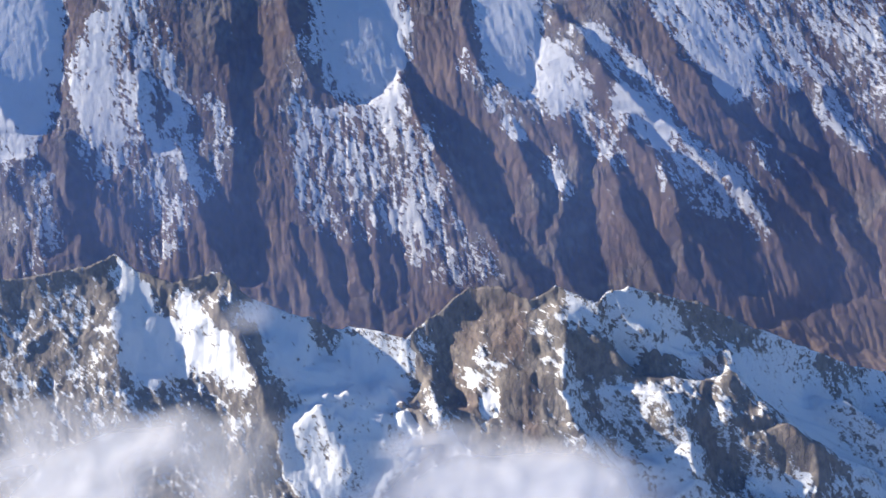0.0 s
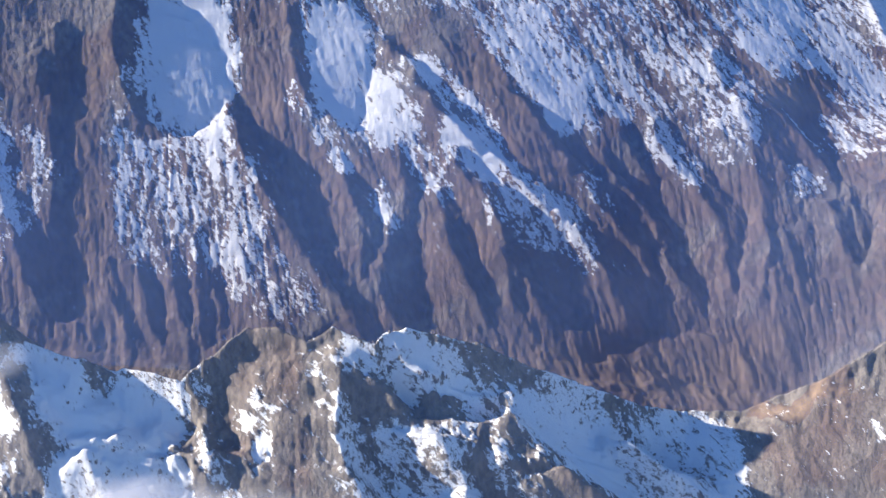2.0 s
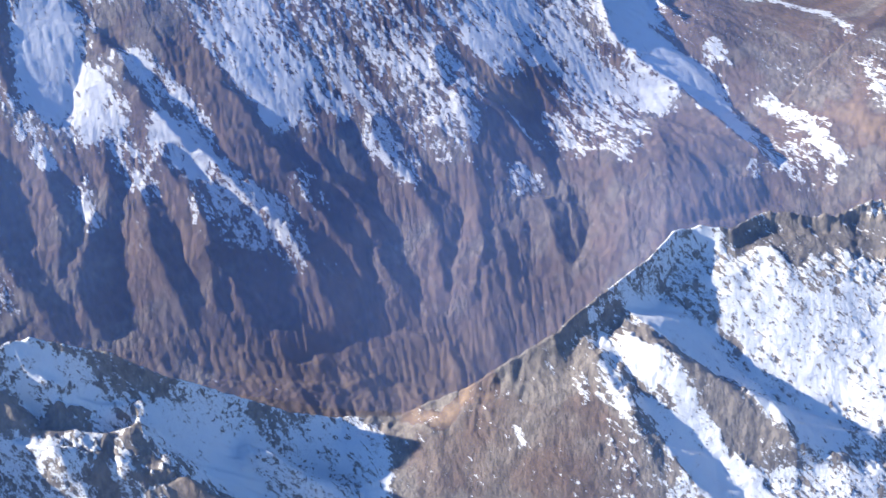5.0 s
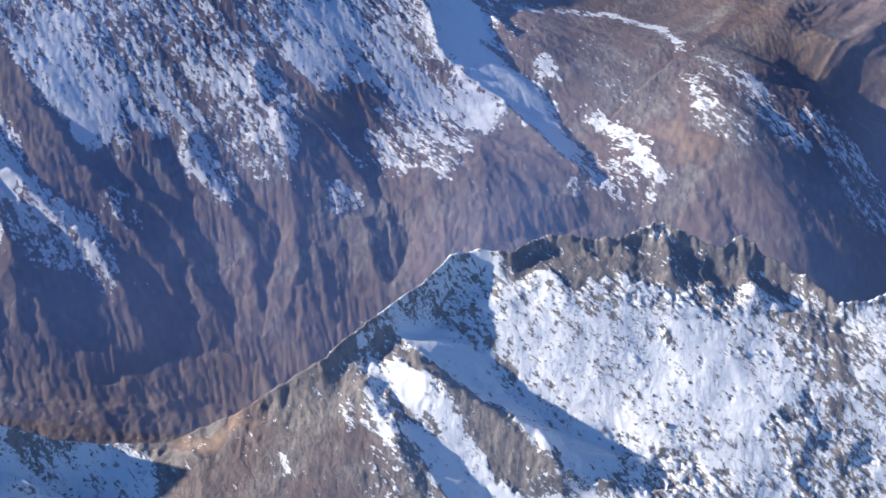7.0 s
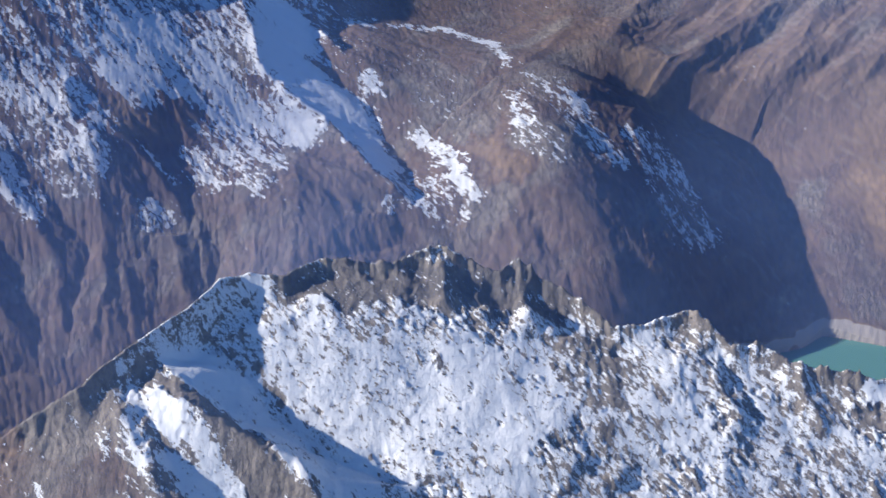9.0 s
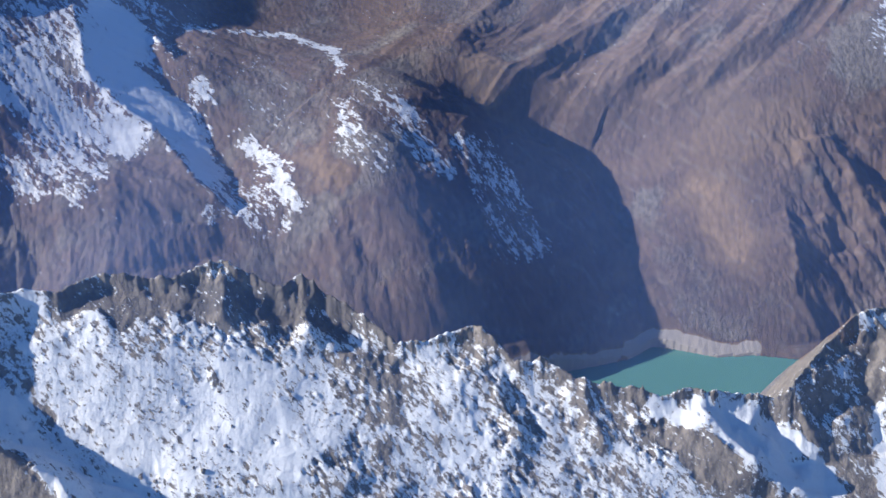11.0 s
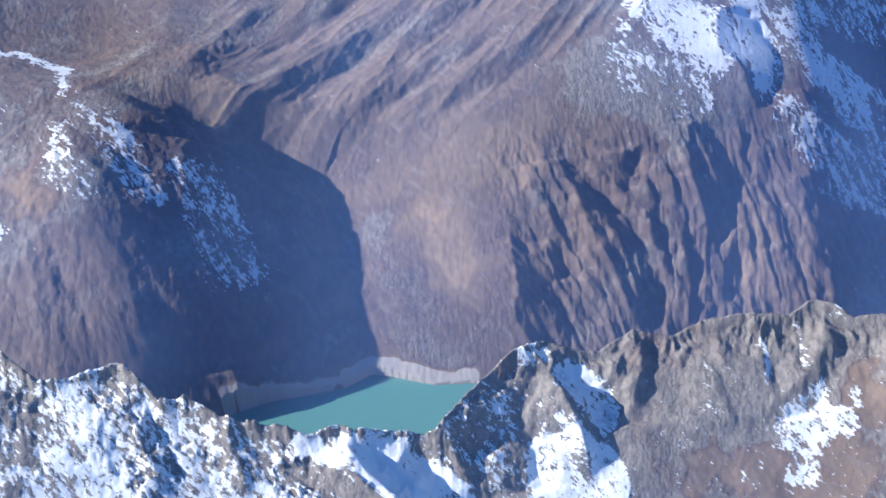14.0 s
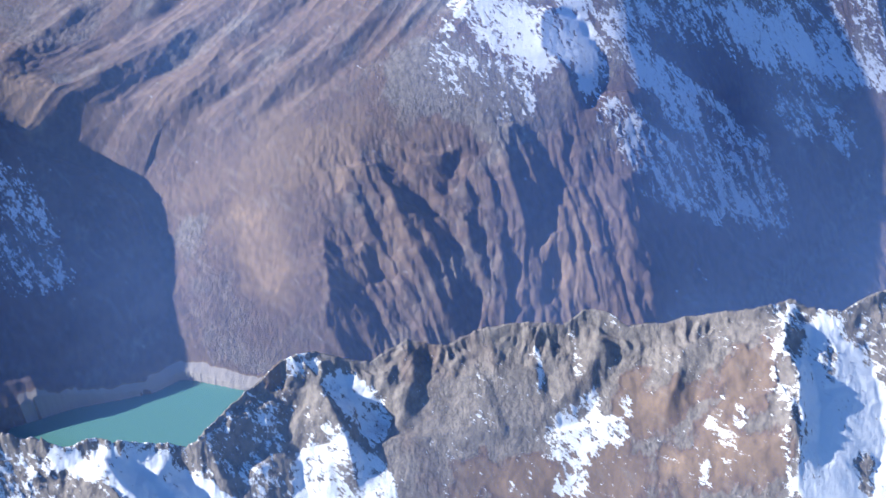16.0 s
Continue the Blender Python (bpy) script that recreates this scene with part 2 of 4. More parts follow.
FAR_SHADE_B = [
    ([(-131.5, 448.5, 1), (-131.5, 446, 2.5), (-130.5, 433, 2), (-130.5, 431, 1)], 1),
    ([(-210.5, 385.5, 1), (-208.5, 381.5, 9.5), (-202, 366, 9.5), (-200, 362, 1)], 0.6),
    ([(-182, 380, 1), (-177, 378.5, 6.5), (-163.5, 374, 6.5), (-158.5, 372.5, 1)], 0.6),
    ([(-85, 457, 18.5), (-76, 445, 22.5), (-70.5, 434.5, 11), (-68, 430, 1)], 1),
    ([(-66.5, 464, 2.5), (-57.5, 451.5, 3), (-50, 436.5, 3.5), (-44.5, 418, 4.5), (-36, 402.5, 4.5), (-27.5, 387.5, 4), (-16.5, 374, 4), (-6, 361, 2.5), (-4.5, 359.5, 1)], 1),
    ([(-39, 378.5, 1), (-35.5, 375, 11), (-25, 363.5, 8), (-21.5, 360, 1)], 0.55),
]
FAR_SHADE_C = [
    ([(-104.5, 375.5, 1), (-104, 374, 1.5), (-100, 362.5, 2), (-97, 350, 1.5), (-96.5, 348.5, 1)], 1),
    ([(-90.5, 376, 1), (-90, 374.5, 1.5), (-86.5, 365, 2.5), (-85, 355, 2.5), (-83.5, 346.5, 1.5), (-83.5, 344.5, 1)], 1),
    ([(-76.5, 378.5, 1), (-76.5, 377, 1.5), (-75, 365.5, 3), (-74, 353.5, 2), (-73.5, 351, 1)], 1),
    ([(-66.5, 384.5, 1), (-66.5, 383, 1.5), (-65.5, 369.5, 3), (-65, 356, 2.5), (-64.5, 345.5, 1.5), (-64.5, 344, 1)], 1),
    ([(-59.5, 370, 1), (-59.5, 368.5, 1.5), (-57.5, 354.5, 1.5), (-57, 353, 1)], 1),
]
FAR_SHADE_D = [
    ([(-45, 386, 1), (-44.5, 384.5, 2), (-38.5, 369.5, 3), (-37.5, 355.5, 2), (-37.5, 354, 1)], 0.5),
    ([(-5.5, 464.5, 20.5), (-6.5, 452.5, 17.5), (-6, 441.5, 12.5), (-2.5, 433, 4), (-1, 429, 1)], 1),
    ([(16, 466.5, 1), (18.5, 463, 3.5), (21.5, 458, 2), (22.5, 456, 1)], 1),
    ([(-4.5, 417, 1), (-3.5, 415.5, 1.5), (3, 403, 4), (5, 391.5, 3.5), (3.5, 379, 2.5), (1.5, 371, 1), (1.5, 370, 1)], 1),
    ([(14, 395.5, 1), (14.5, 392.5, 3), (16, 380.5, 6.5), (15, 369, 7.5), (18, 357.5, 5.5), (19, 352.5, 1)], 1),
]
FAR_SHADE_E = [
    ([(20.5, 419.5, 1), (21, 418, 1.5), (24, 409.5, 3.5), (24.5, 399, 3.5), (22.5, 391.5, 3.5), (23, 383.5, 2.5), (23.5, 381.5, 1)], 1),
    ([(37.5, 404.5, 1), (39, 401.5, 3.5), (43.5, 393, 6), (47, 381, 5), (51, 369.5, 3.5), (52.5, 360, 2), (52.5, 358.5, 1)], 1),
    ([(62, 404.5, 1), (64.5, 400, 6.5), (72, 388.5, 10.5), (80.5, 378, 10.5), (83.5, 365, 7), (85, 360, 1)], 1),
    ([(65, 382, 1), (65, 379, 3.5), (66, 364.5, 3.5), (66, 361.5, 1)], 1),
]
FAR_SHADE_F = [
    ([(80, 409.5, 1), (83, 407, 4), (94.5, 397.5, 3.5), (105.5, 386.5, 5), (116.5, 376.5, 6), (117.5, 366.5, 4.5), (118.5, 362.5, 1)], 1),
    ([(96, 425, 1), (97, 423.5, 1.5), (103.5, 413, 2.5), (114.5, 400.5, 3.5), (124.5, 391, 3), (128, 381.5, 2), (129, 380, 1)], 1),
    ([(109.5, 426, 1), (111, 425, 2), (121, 414, 3.5), (132, 402.5, 3.5), (138, 390.5, 3.5), (144, 378.5, 3.5), (147.5, 368.5, 2), (148, 367, 1)], 1),
    ([(118.5, 438.5, 1), (120, 436.5, 2.5), (126, 426.5, 3), (130.5, 419, 1.5), (131, 417.5, 1)], 1),
]
FAR_SHADE_G = [
    ([(135.5, 438, 1), (138.5, 434.5, 5), (147.5, 423, 5.5), (158.5, 413, 5.5), (165, 402.5, 6.5), (164.5, 392, 4.5), (161.5, 379.5, 1.5), (161, 378, 1)], 1),
    ([(181, 401, 1), (181, 399.5, 1), (177.5, 386, 1.5), (176, 374, 1), (176, 373, 1)], 1),
    ([(189, 397, 1), (189, 395.5, 1), (191, 385, 1.5), (193, 370.5, 1), (193.5, 369.5, 1)], 1),
    ([(209, 411, 1), (211.5, 408.5, 3), (219.5, 402, 8), (217.5, 393, 6.5), (216.5, 387, 1)], 1),
    ([(31, 446, 1), (33.5, 444, 3.5), (46.5, 434, 4.5), (55, 421, 2), (56.5, 419.5, 1)], 1),
]
FAR_SHADE_H = [
    ([(44.5, 418.5, 1), (47.5, 415.5, 4), (59, 405.5, 4.5), (62.5, 402.5, 1)], 1),
    ([(22.5, 460, 1), (24.5, 458.5, 2), (37.5, 447.5, 2.5), (51, 432.5, 2.5), (64.5, 418, 2.5), (76, 408, 2.5), (82.5, 402.5, 2), (84.5, 401, 1)], 1),
    ([(72, 445, 1), (73, 444, 1.5), (85.5, 432.5, 3.5), (96.5, 418.5, 2.5), (98, 417, 1)], 1),
    ([(168, 468, 1), (168.5, 465, 3), (169, 451.5, 2.5), (169.5, 449, 1)], 1),
    ([(197, 444.5, 1), (199, 442.5, 3), (208, 432.5, 3.5), (213.5, 420.5, 3), (215, 418, 1)], 1),
]
FAR_SHADE_I = [
    ([(258, 519.5, 15), (262.5, 487.5, 12.5), (274.5, 475, 12), (289, 463, 11), (297.5, 447.5, 10.5), (305, 431, 8), (313, 418, 4.5), (316, 414, 1)], 1.4),
    ([(274, 531.5, 1), (277, 526.5, 4.5), (285, 504, 3), (287, 499.5, 1)], 1.4),
    ([(370, 459, 1), (372, 456, 3), (381.5, 443.5, 7.5), (394.5, 432, 7.5), (399.5, 429, 1)], 0.6),
    ([(246.5, 420.5, 1), (252, 417, 11.5), (275.5, 404.5, 15), (300.5, 403, 9.5), (307, 403, 1)], 0.55),
    ([(356, 403, 1), (356.5, 401.5, 1.5), (361, 392, 5), (367, 379.5, 8.5), (370, 366.5, 10), (374.5, 356, 7.5), (376.5, 352.5, 1)], 0.8),
]
FAR_SHADE_J = [
    ([(426, 449.5, 1), (430.5, 447, 12), (452, 430, 31.5), (456.5, 405.5, 33.5), (458, 381, 33), (458.5, 365, 21), (458.5, 361, 1)], 1),
    ([(400.5, 378.5, 1), (401.5, 377, 2), (406.5, 364.5, 2.5), (407.5, 362.5, 1)], 0.8),
    ([(425.5, 384.5, 1), (425.5, 381, 3.5), (426.5, 366.5, 3.5), (426.5, 363.5, 1)], 0.8),
    ([(564.5, 409.5, 1), (565.5, 407, 2.5), (570.5, 393, 8.5), (572.5, 380.5, 12), (575, 369, 10), (576, 364, 1)], 1),
    ([(582.5, 406, 1), (583, 404.5, 2), (585.5, 394, 2), (586, 392, 1)], 1),
]
FAR_SHADE_K = [
    ([(587.5, 438, 1), (591, 435, 4), (597.5, 427.5, 7.5), (606.5, 413.5, 8), (617.5, 399, 9), (621, 386, 8.5), (621, 375.5, 5), (620.5, 371, 1)], 1),
    ([(607, 438.5, 1), (609.5, 436, 3), (617.5, 429.5, 4.5), (625.5, 438, 3), (628, 440.5, 1)], 1),
    ([(632, 428.5, 1), (632, 426.5, 2), (633, 407.5, 4), (636.5, 394.5, 2), (637, 392.5, 1)], 1),
    ([(660.5, 446.5, 1), (661, 440.5, 9), (662.5, 425.5, 11), (660, 415, 7), (658.5, 410, 1)], 1),
    ([(649, 407.5, 1), (649, 405.5, 2.5), (646.5, 390, 3), (643.5, 379.5, 2), (643, 377.5, 1)], 1),
]
FAR_SHADE_L = [
    ([(668, 403, 1), (667.5, 401, 2), (661, 386, 2), (660, 384, 1)], 1),
    ([(681.5, 445.5, 1), (681.5, 444, 1.5), (682, 433.5, 1), (682, 432, 1)], 1),
    ([(713, 429, 1), (714, 426, 3.5), (720, 408, 5.5), (728.5, 390.5, 8.5), (731, 386, 1)], 1),
    ([(747, 438, 1), (753, 435.5, 21.5), (783, 424.5, 26.5), (822, 449, 28), (848.5, 472.5, 14.5), (855, 479, 1)], 1),
    ([(684, 491.5, 1), (687.5, 487, 11.5), (697, 475.5, 11), (692, 463, 6), (690, 457.5, 1)], 1),
    ([(718.5, 464, 1), (720.5, 461, 4), (728, 452, 4), (730, 448.5, 1)], 1),
]
FAR_SHADE_M = [
    ([(752.5, 478, 1), (758, 476, 5.5), (774, 472.5, 4.5), (778.5, 471, 1)], 1),
    ([(739, 417.5, 1), (743, 416, 4), (752.5, 411, 4), (756, 409.5, 1)], 0.1),
    ([(758, 408.5, 1), (762.5, 407.5, 4), (765, 406.5, 2), (767.5, 406, 1)], 0.1),
    ([(784, 409, 1), (785.5, 408, 2), (789, 403.5, 2), (790.5, 402.5, 1)], 0.1),
    ([(812, 418, 1), (816.5, 417, 4), (826.5, 412, 5), (831, 409, 1)], 0.1),
    ([(817.5, 470.5, 1), (818.5, 469, 2.5), (821.5, 459.5, 2.5), (822, 457, 1)], 0.1),
]
FAR_SHADE_N = [
    ([(56, 345, 1), (59.5, 344.5, 3), (97, 341, 6.5), (128.5, 354, 9), (157.5, 348, 6.5), (163.5, 346.5, 1)], -0.1),
]
FAR_SHADE = FAR_SHADE_A + FAR_SHADE_B + FAR_SHADE_C + FAR_SHADE_D + FAR_SHADE_E + FAR_SHADE_F + FAR_SHADE_G + FAR_SHADE_H + FAR_SHADE_I + FAR_SHADE_J + FAR_SHADE_K + FAR_SHADE_L + FAR_SHADE_M + FAR_SHADE_N
FAR_SNOW_A = [
    ([(-214, 449, 16), (-213.5, 427, 16), (-214.5, 407.5, 11.5), (-215.5, 397, 8)], 1),
    ([(-168.5, 449.5, 12), (-171, 436, 17), (-176, 423, 18), (-176, 410, 16.5), (-178.5, 398, 11.5), (-179, 388.5, 7.5)], 0.8),
    ([(-163.5, 400.5, 9), (-155.5, 396, 5)], 0.8),
    ([(-212, 379, 11.5), (-208.5, 361.5, 11.5)], 0.38),
    ([(-163, 383.5, 10), (-159, 366.5, 10)], 0.38),
    ([(-152, 431.5, 4.5), (-148.5, 412, 6), (-144, 393, 5), (-143, 380, 3)], 0.85),
    ([(-149, 376, 3), (-148, 375, 3)], 0.85),
    ([(-136, 416, 2), (-130.5, 404, 3.5), (-137, 391.5, 2.5)], 0.6),
    ([(-69, 462.5, 19.5), (-70, 447, 20), (-69.5, 435, 15.5)], 1),
]
FAR_SNOW_B = [
    ([(-98, 416.5, 5.5), (-84, 412, 10.5), (-69, 415.5, 14), (-59, 421.5, 9)], 0.82),
    ([(-96.5, 444, 4.5), (-96.5, 423.5, 4)], 0.3),
    ([(-91.5, 401, 11), (-70, 401.5, 16.5), (-47.5, 404.5, 9)], 0.66),
    ([(-92.5, 388.5, 11), (-71, 384.5, 16), (-51.5, 384.5, 13.5), (-36.5, 390.5, 6)], 0.4),
    ([(-45.5, 371, 13.5), (-24.5, 365, 9.5)], 0.33),
    ([(-54.5, 381, 6), (-50, 377, 5.5)], 0.7),
    ([(-3.5, 461.5, 18), (-3.5, 450.5, 14.5), (-5.5, 441.5, 11)], 1),
    ([(8.5, 434, 8), (16, 442, 10), (20.5, 428, 9), (11.5, 426, 6.5)], 0.8),
    ([(31, 450, 5.5), (42.5, 442.5, 5)], 0.9),
]
FAR_SNOW_C = [
    ([(45.5, 425, 9), (57, 418, 8), (68, 407.5, 8)], 0.9),
    ([(27, 417.5, 6.5), (38, 406, 5.5)], 0.8),
    ([(37, 458, 3), (45.5, 447, 4), (54.5, 436.5, 3), (63, 426, 2)], 0.8),
    ([(69, 399.5, 14), (93.5, 395.5, 11.5), (101.5, 384, 6.5)], 0.5),
    ([(-20.5, 439, 5.5), (-12, 425, 7), (-3, 414.5, 5.5)], 0.52),
    ([(11.5, 400.5, 5), (14.5, 395, 4.5)], 0.6),
    ([(71, 464, 6.5), (81.5, 450.5, 7.5), (92.5, 438.5, 7.5), (99.5, 435, 4.5)], 0.9),
    ([(86.5, 465, 6.5), (106, 457.5, 7.5), (121.5, 444, 6)], 0.75),
    ([(134, 455.5, 18), (157.5, 459.5, 17)], 0.55),
    ([(147, 441, 12.5), (156, 434.5, 8.5)], 0.55),
]
FAR_SNOW_D = [
    ([(132.5, 433.5, 5), (143.5, 421, 4)], 0.6),
    ([(69, 471.5, 10), (88.5, 461.5, 8.5), (99.5, 447, 7), (103.5, 439, 4.5)], 0.85),
    ([(89.5, 473, 12), (108.5, 459, 8.5), (119.5, 445.5, 6.5)], 0.78),
    ([(130, 467.5, 20), (152, 459, 20), (170.5, 442.5, 14.5), (171, 430, 9.5)], 0.53),
    ([(101, 412.5, 4.5), (107.5, 405.5, 5.5)], 0.53),
    ([(135.5, 430.5, 5.5), (149.5, 419, 5.5)], 0.7),
    ([(190.5, 472, 10), (206, 469.5, 6), (221, 477.5, 12.5), (227, 466.5, 10), (245, 461, 11), (265, 455, 9.5)], 0.8),
    ([(198.5, 440, 3.5), (208, 432.5, 2.5)], 0.52),
    ([(200, 418, 5.5), (206, 415, 3.5)], 0.52),
]
FAR_SNOW_E = [
    ([(228, 442.5, 15), (249, 433, 12)], 0.52),
    ([(187, 489, 7.5), (207, 488, 12), (227, 478.5, 12), (246.5, 464, 8.5), (269.5, 458.5, 7)], 0.85),
    ([(258, 519.5, 14.5), (262.5, 487.5, 11.5), (274.5, 475, 11.5), (289, 463, 10.5), (297.5, 447.5, 9.5), (305, 431, 7), (313, 418, 5)], 1),
    ([(327.5, 484.5, 17), (345, 462.5, 17)], 0.05),
    ([(303.5, 505.5, 5.5), (319, 481.5, 8)], 0.05),
    ([(269.5, 488.5, 4.5), (279, 490, 4)], 0.8),
    ([(296.5, 477.5, 5.5), (301, 471.5, 3.5)], 0.8),
    ([(313, 460.5, 2.5), (323.5, 445.5, 5), (334.5, 425, 4.5), (339.5, 412, 4)], 0.85),
    ([(311, 420.5, 11.5), (332, 410, 7.5)], 0.48),
]
FAR_SNOW_F = [
    ([(292.5, 525, 2), (316, 527.5, 2.5), (342, 525, 2), (361.5, 511, 2.5), (366, 485, 2.5)], 0.95),
    ([(365.5, 461.5, 4), (367, 437, 7), (378.5, 421.5, 7)], 0.52),
    ([(373.5, 472.5, 4), (383, 458.5, 7.5), (395.5, 443.5, 8), (405.5, 422, 7.5)], 0.5),
    ([(424.5, 436.5, 13), (432.5, 420, 14), (438, 400.5, 14)], 0.24),
    ([(692, 495.5, 11.5), (697.5, 478, 9), (695.5, 466, 5.5)], 0.85),
    ([(717, 489, 11.5), (727, 479.5, 9), (744, 470.5, 9.5), (773.5, 471, 7)], 0.62),
    ([(653.5, 483, 11), (672, 478.5, 11), (681, 473.5, 5)], 0.7),
    ([(641.5, 494.5, 14), (658.5, 495.5, 11)], 0.5),
    ([(707.5, 452.5, 10), (723, 443, 15.5)], 0.5),
]
FAR_SNOW_G = [
    ([(808.5, 506, 9), (825, 502.5, 8)], 0.5),
    ([(749.5, 465, 10.5), (772, 463.5, 8.5), (786, 456, 8.5)], 0.6),
    ([(787.5, 519, 9.5), (835.5, 516, 6.5), (872.5, 502.5, 5.5)], 0.85),
    ([(646.5, 491, 16.5), (676, 485.5, 14)], 0.85),
    ([(631.5, 480, 13.5), (656.5, 463.5, 15)], 0.33),
    ([(722, 436, 11), (750.5, 437.5, 17), (783, 439.5, 18)], 0.42),
    ([(812.5, 480.5, 12.5), (839.5, 477.5, 13)], 0.42),
]
FAR_SNOW = FAR_SNOW_A + FAR_SNOW_B + FAR_SNOW_C + FAR_SNOW_D + FAR_SNOW_E + FAR_SNOW_F + FAR_SNOW_G
NEAR_SHADE_A = [
    ([(-93, 270.5, 1), (-89.5, 268.5, 4.5), (-76, 262, 15), (-60, 258.5, 16), (-50, 261.5, 6.5), (-45.5, 262.5, 1)], 1),
    ([(-53, 234, 1), (-51, 237.5, 4), (-44.5, 252, 2.5), (-43, 254, 1)], 1),
    ([(-89, 245, 1), (-86, 246.5, 3.5), (-75, 245, 5.5), (-70.5, 244.5, 1)], 1),
    ([(-64, 252, 1), (-65, 248.5, 2), (-74.5, 238, 5), (-69, 231.5, 6.5), (-63, 226.5, 2.5), (-61.5, 225, 1)], 0),
    ([(-52, 250.5, 1), (-51.5, 249.5, 1), (-48.5, 238.5, 2.5), (-47.5, 236.5, 1)], 0),
    ([(-86, 239.5, 1), (-86, 238.5, 1), (-82, 232.5, 1), (-82, 232, 1)], 0),
]
NEAR_SHADE_B = [
    ([(-40.5, 250.5, 1), (-40, 249.5, 1), (-37, 238, 1.5), (-36.5, 237.5, 1)], 0),
    ([(7, 255.5, 1), (7.5, 254.5, 1.5), (9.5, 245, 3.5), (15.5, 233.5, 4.5), (21.5, 225.5, 3.5), (23.5, 223, 1)], 2.1),
    ([(12.5, 267.5, 1), (14, 266.5, 2), (21, 263, 3), (26, 258.5, 2.5), (27.5, 256.5, 1)], 2.1),
    ([(50.5, 251, 1), (50.5, 250, 1), (49, 240.5, 1.5), (49, 231, 1.5), (48.5, 230, 1)], 2.1),
    ([(24, 272, 1), (27.5, 270.5, 3.5), (36.5, 269, 7), (45.5, 266.5, 4), (49, 264.5, 1)], 1),
    ([(18, 270, 1), (19, 269, 1.5), (27, 265, 2), (39.5, 262, 1.5), (40.5, 261.5, 1)], 0),
]
NEAR_SHADE_C = [
    ([(51.5, 267, 1), (55, 266.5, 3), (66, 264.5, 7), (78, 265.5, 4), (82.5, 266, 1)], 0.9),
    ([(61.5, 251.5, 1), (65.5, 251.5, 4), (80, 253.5, 10), (95, 250, 10), (109, 241.5, 8), (112.5, 240, 1)], 1.5),
    ([(-133.5, 263, 1), (-133, 260.5, 3), (-129.5, 245, 7.5), (-114, 241, 7), (-110.5, 240, 1)], 0.75),
    ([(65.5, 258, 1), (69.5, 259, 7), (83.5, 264, 9.5), (90, 259, 8), (77, 239, 8.5), (100, 244.5, 5.5), (104.5, 244, 1)], 1),
    ([(85.5, 259.5, 1), (86.5, 259, 1), (97.5, 251.5, 3.5), (109.5, 245, 3), (112.5, 243.5, 1)], 0),
]
NEAR_SHADE_D = [
    ([(112, 262.5, 1), (116, 260.5, 4.5), (127, 250.5, 6), (131, 247.5, 1)], 0),
    ([(223, 263, 1), (224.5, 261.5, 2), (232.5, 252.5, 5.5), (242.5, 243.5, 6.5), (250, 234, 4.5), (252.5, 231, 1)], 1),
    ([(232, 302, 1), (229.5, 299.5, 3), (225.5, 294.5, 7), (234.5, 290.5, 10.5), (243.5, 284, 10), (253.5, 274.5, 7.5), (268.5, 257.5, 7), (284, 254, 9), (302.5, 249.5, 6.5), (307, 249, 1)], 1),
    ([(252.5, 297, 1), (257, 295.5, 5.5), (281.5, 287, 18.5), (309.5, 276, 21.5), (338.5, 273.5, 16), (343, 273.5, 1)], 0.1),
    ([(311, 320.5, 1), (310.5, 318.5, 2), (308.5, 308, 2), (308, 305.5, 1)], 0.8),
]
NEAR_SHADE_E = [
    ([(379.5, 537, 1), (379, 533.5, 2), (340.5, 309, 2), (340.5, 306.5, 1)], 0.8),
    ([(365.5, 307.5, 1), (364.5, 305.5, 2), (360, 298, 2), (359, 296, 1)], 0.8),
    ([(403, 289.5, 1), (404, 284.5, 4.5), (408, 274, 5.5), (409.5, 270.5, 1)], 0.7),
    ([(367, 259.5, 1), (365, 258, 2), (358, 251.5, 2), (356.5, 250, 1)], 0.7),
    ([(381, 258.5, 1), (379, 256.5, 2.5), (374, 251, 2.5), (372, 249, 1)], 0.7),
    ([(412, 253.5, 1), (413, 251, 3.5), (415.5, 244.5, 3.5), (417, 241.5, 1)], 0.7),
]
NEAR_SHADE_F = [
    ([(477.5, 275.5, 1), (481.5, 273, 4), (492.5, 267, 11), (503, 259.5, 11), (518.5, 252, 7), (522.5, 250.5, 1)], 1),
    ([(512.5, 271.5, 1), (515, 269, 4), (521.5, 260, 4.5), (524, 257.5, 1)], 1),
    ([(554, 293, 1), (556, 290.5, 3), (562.5, 283, 6.5), (571, 278.5, 5.5), (573.5, 274.5, 1)], 0.9),
    ([(518, 276.5, 1), (519.5, 275.5, 2), (528, 272.5, 3), (530.5, 271.5, 1)], 0.8),
    ([(536, 279, 1), (537, 277.5, 3), (541.5, 266, 5.5), (532, 261.5, 4), (528, 259.5, 1)], 0.8),
    ([(550.5, 270, 1), (553.5, 266.5, 7), (562, 257.5, 13), (550.5, 250.5, 8.5), (546.5, 247.5, 1)], 0),
]
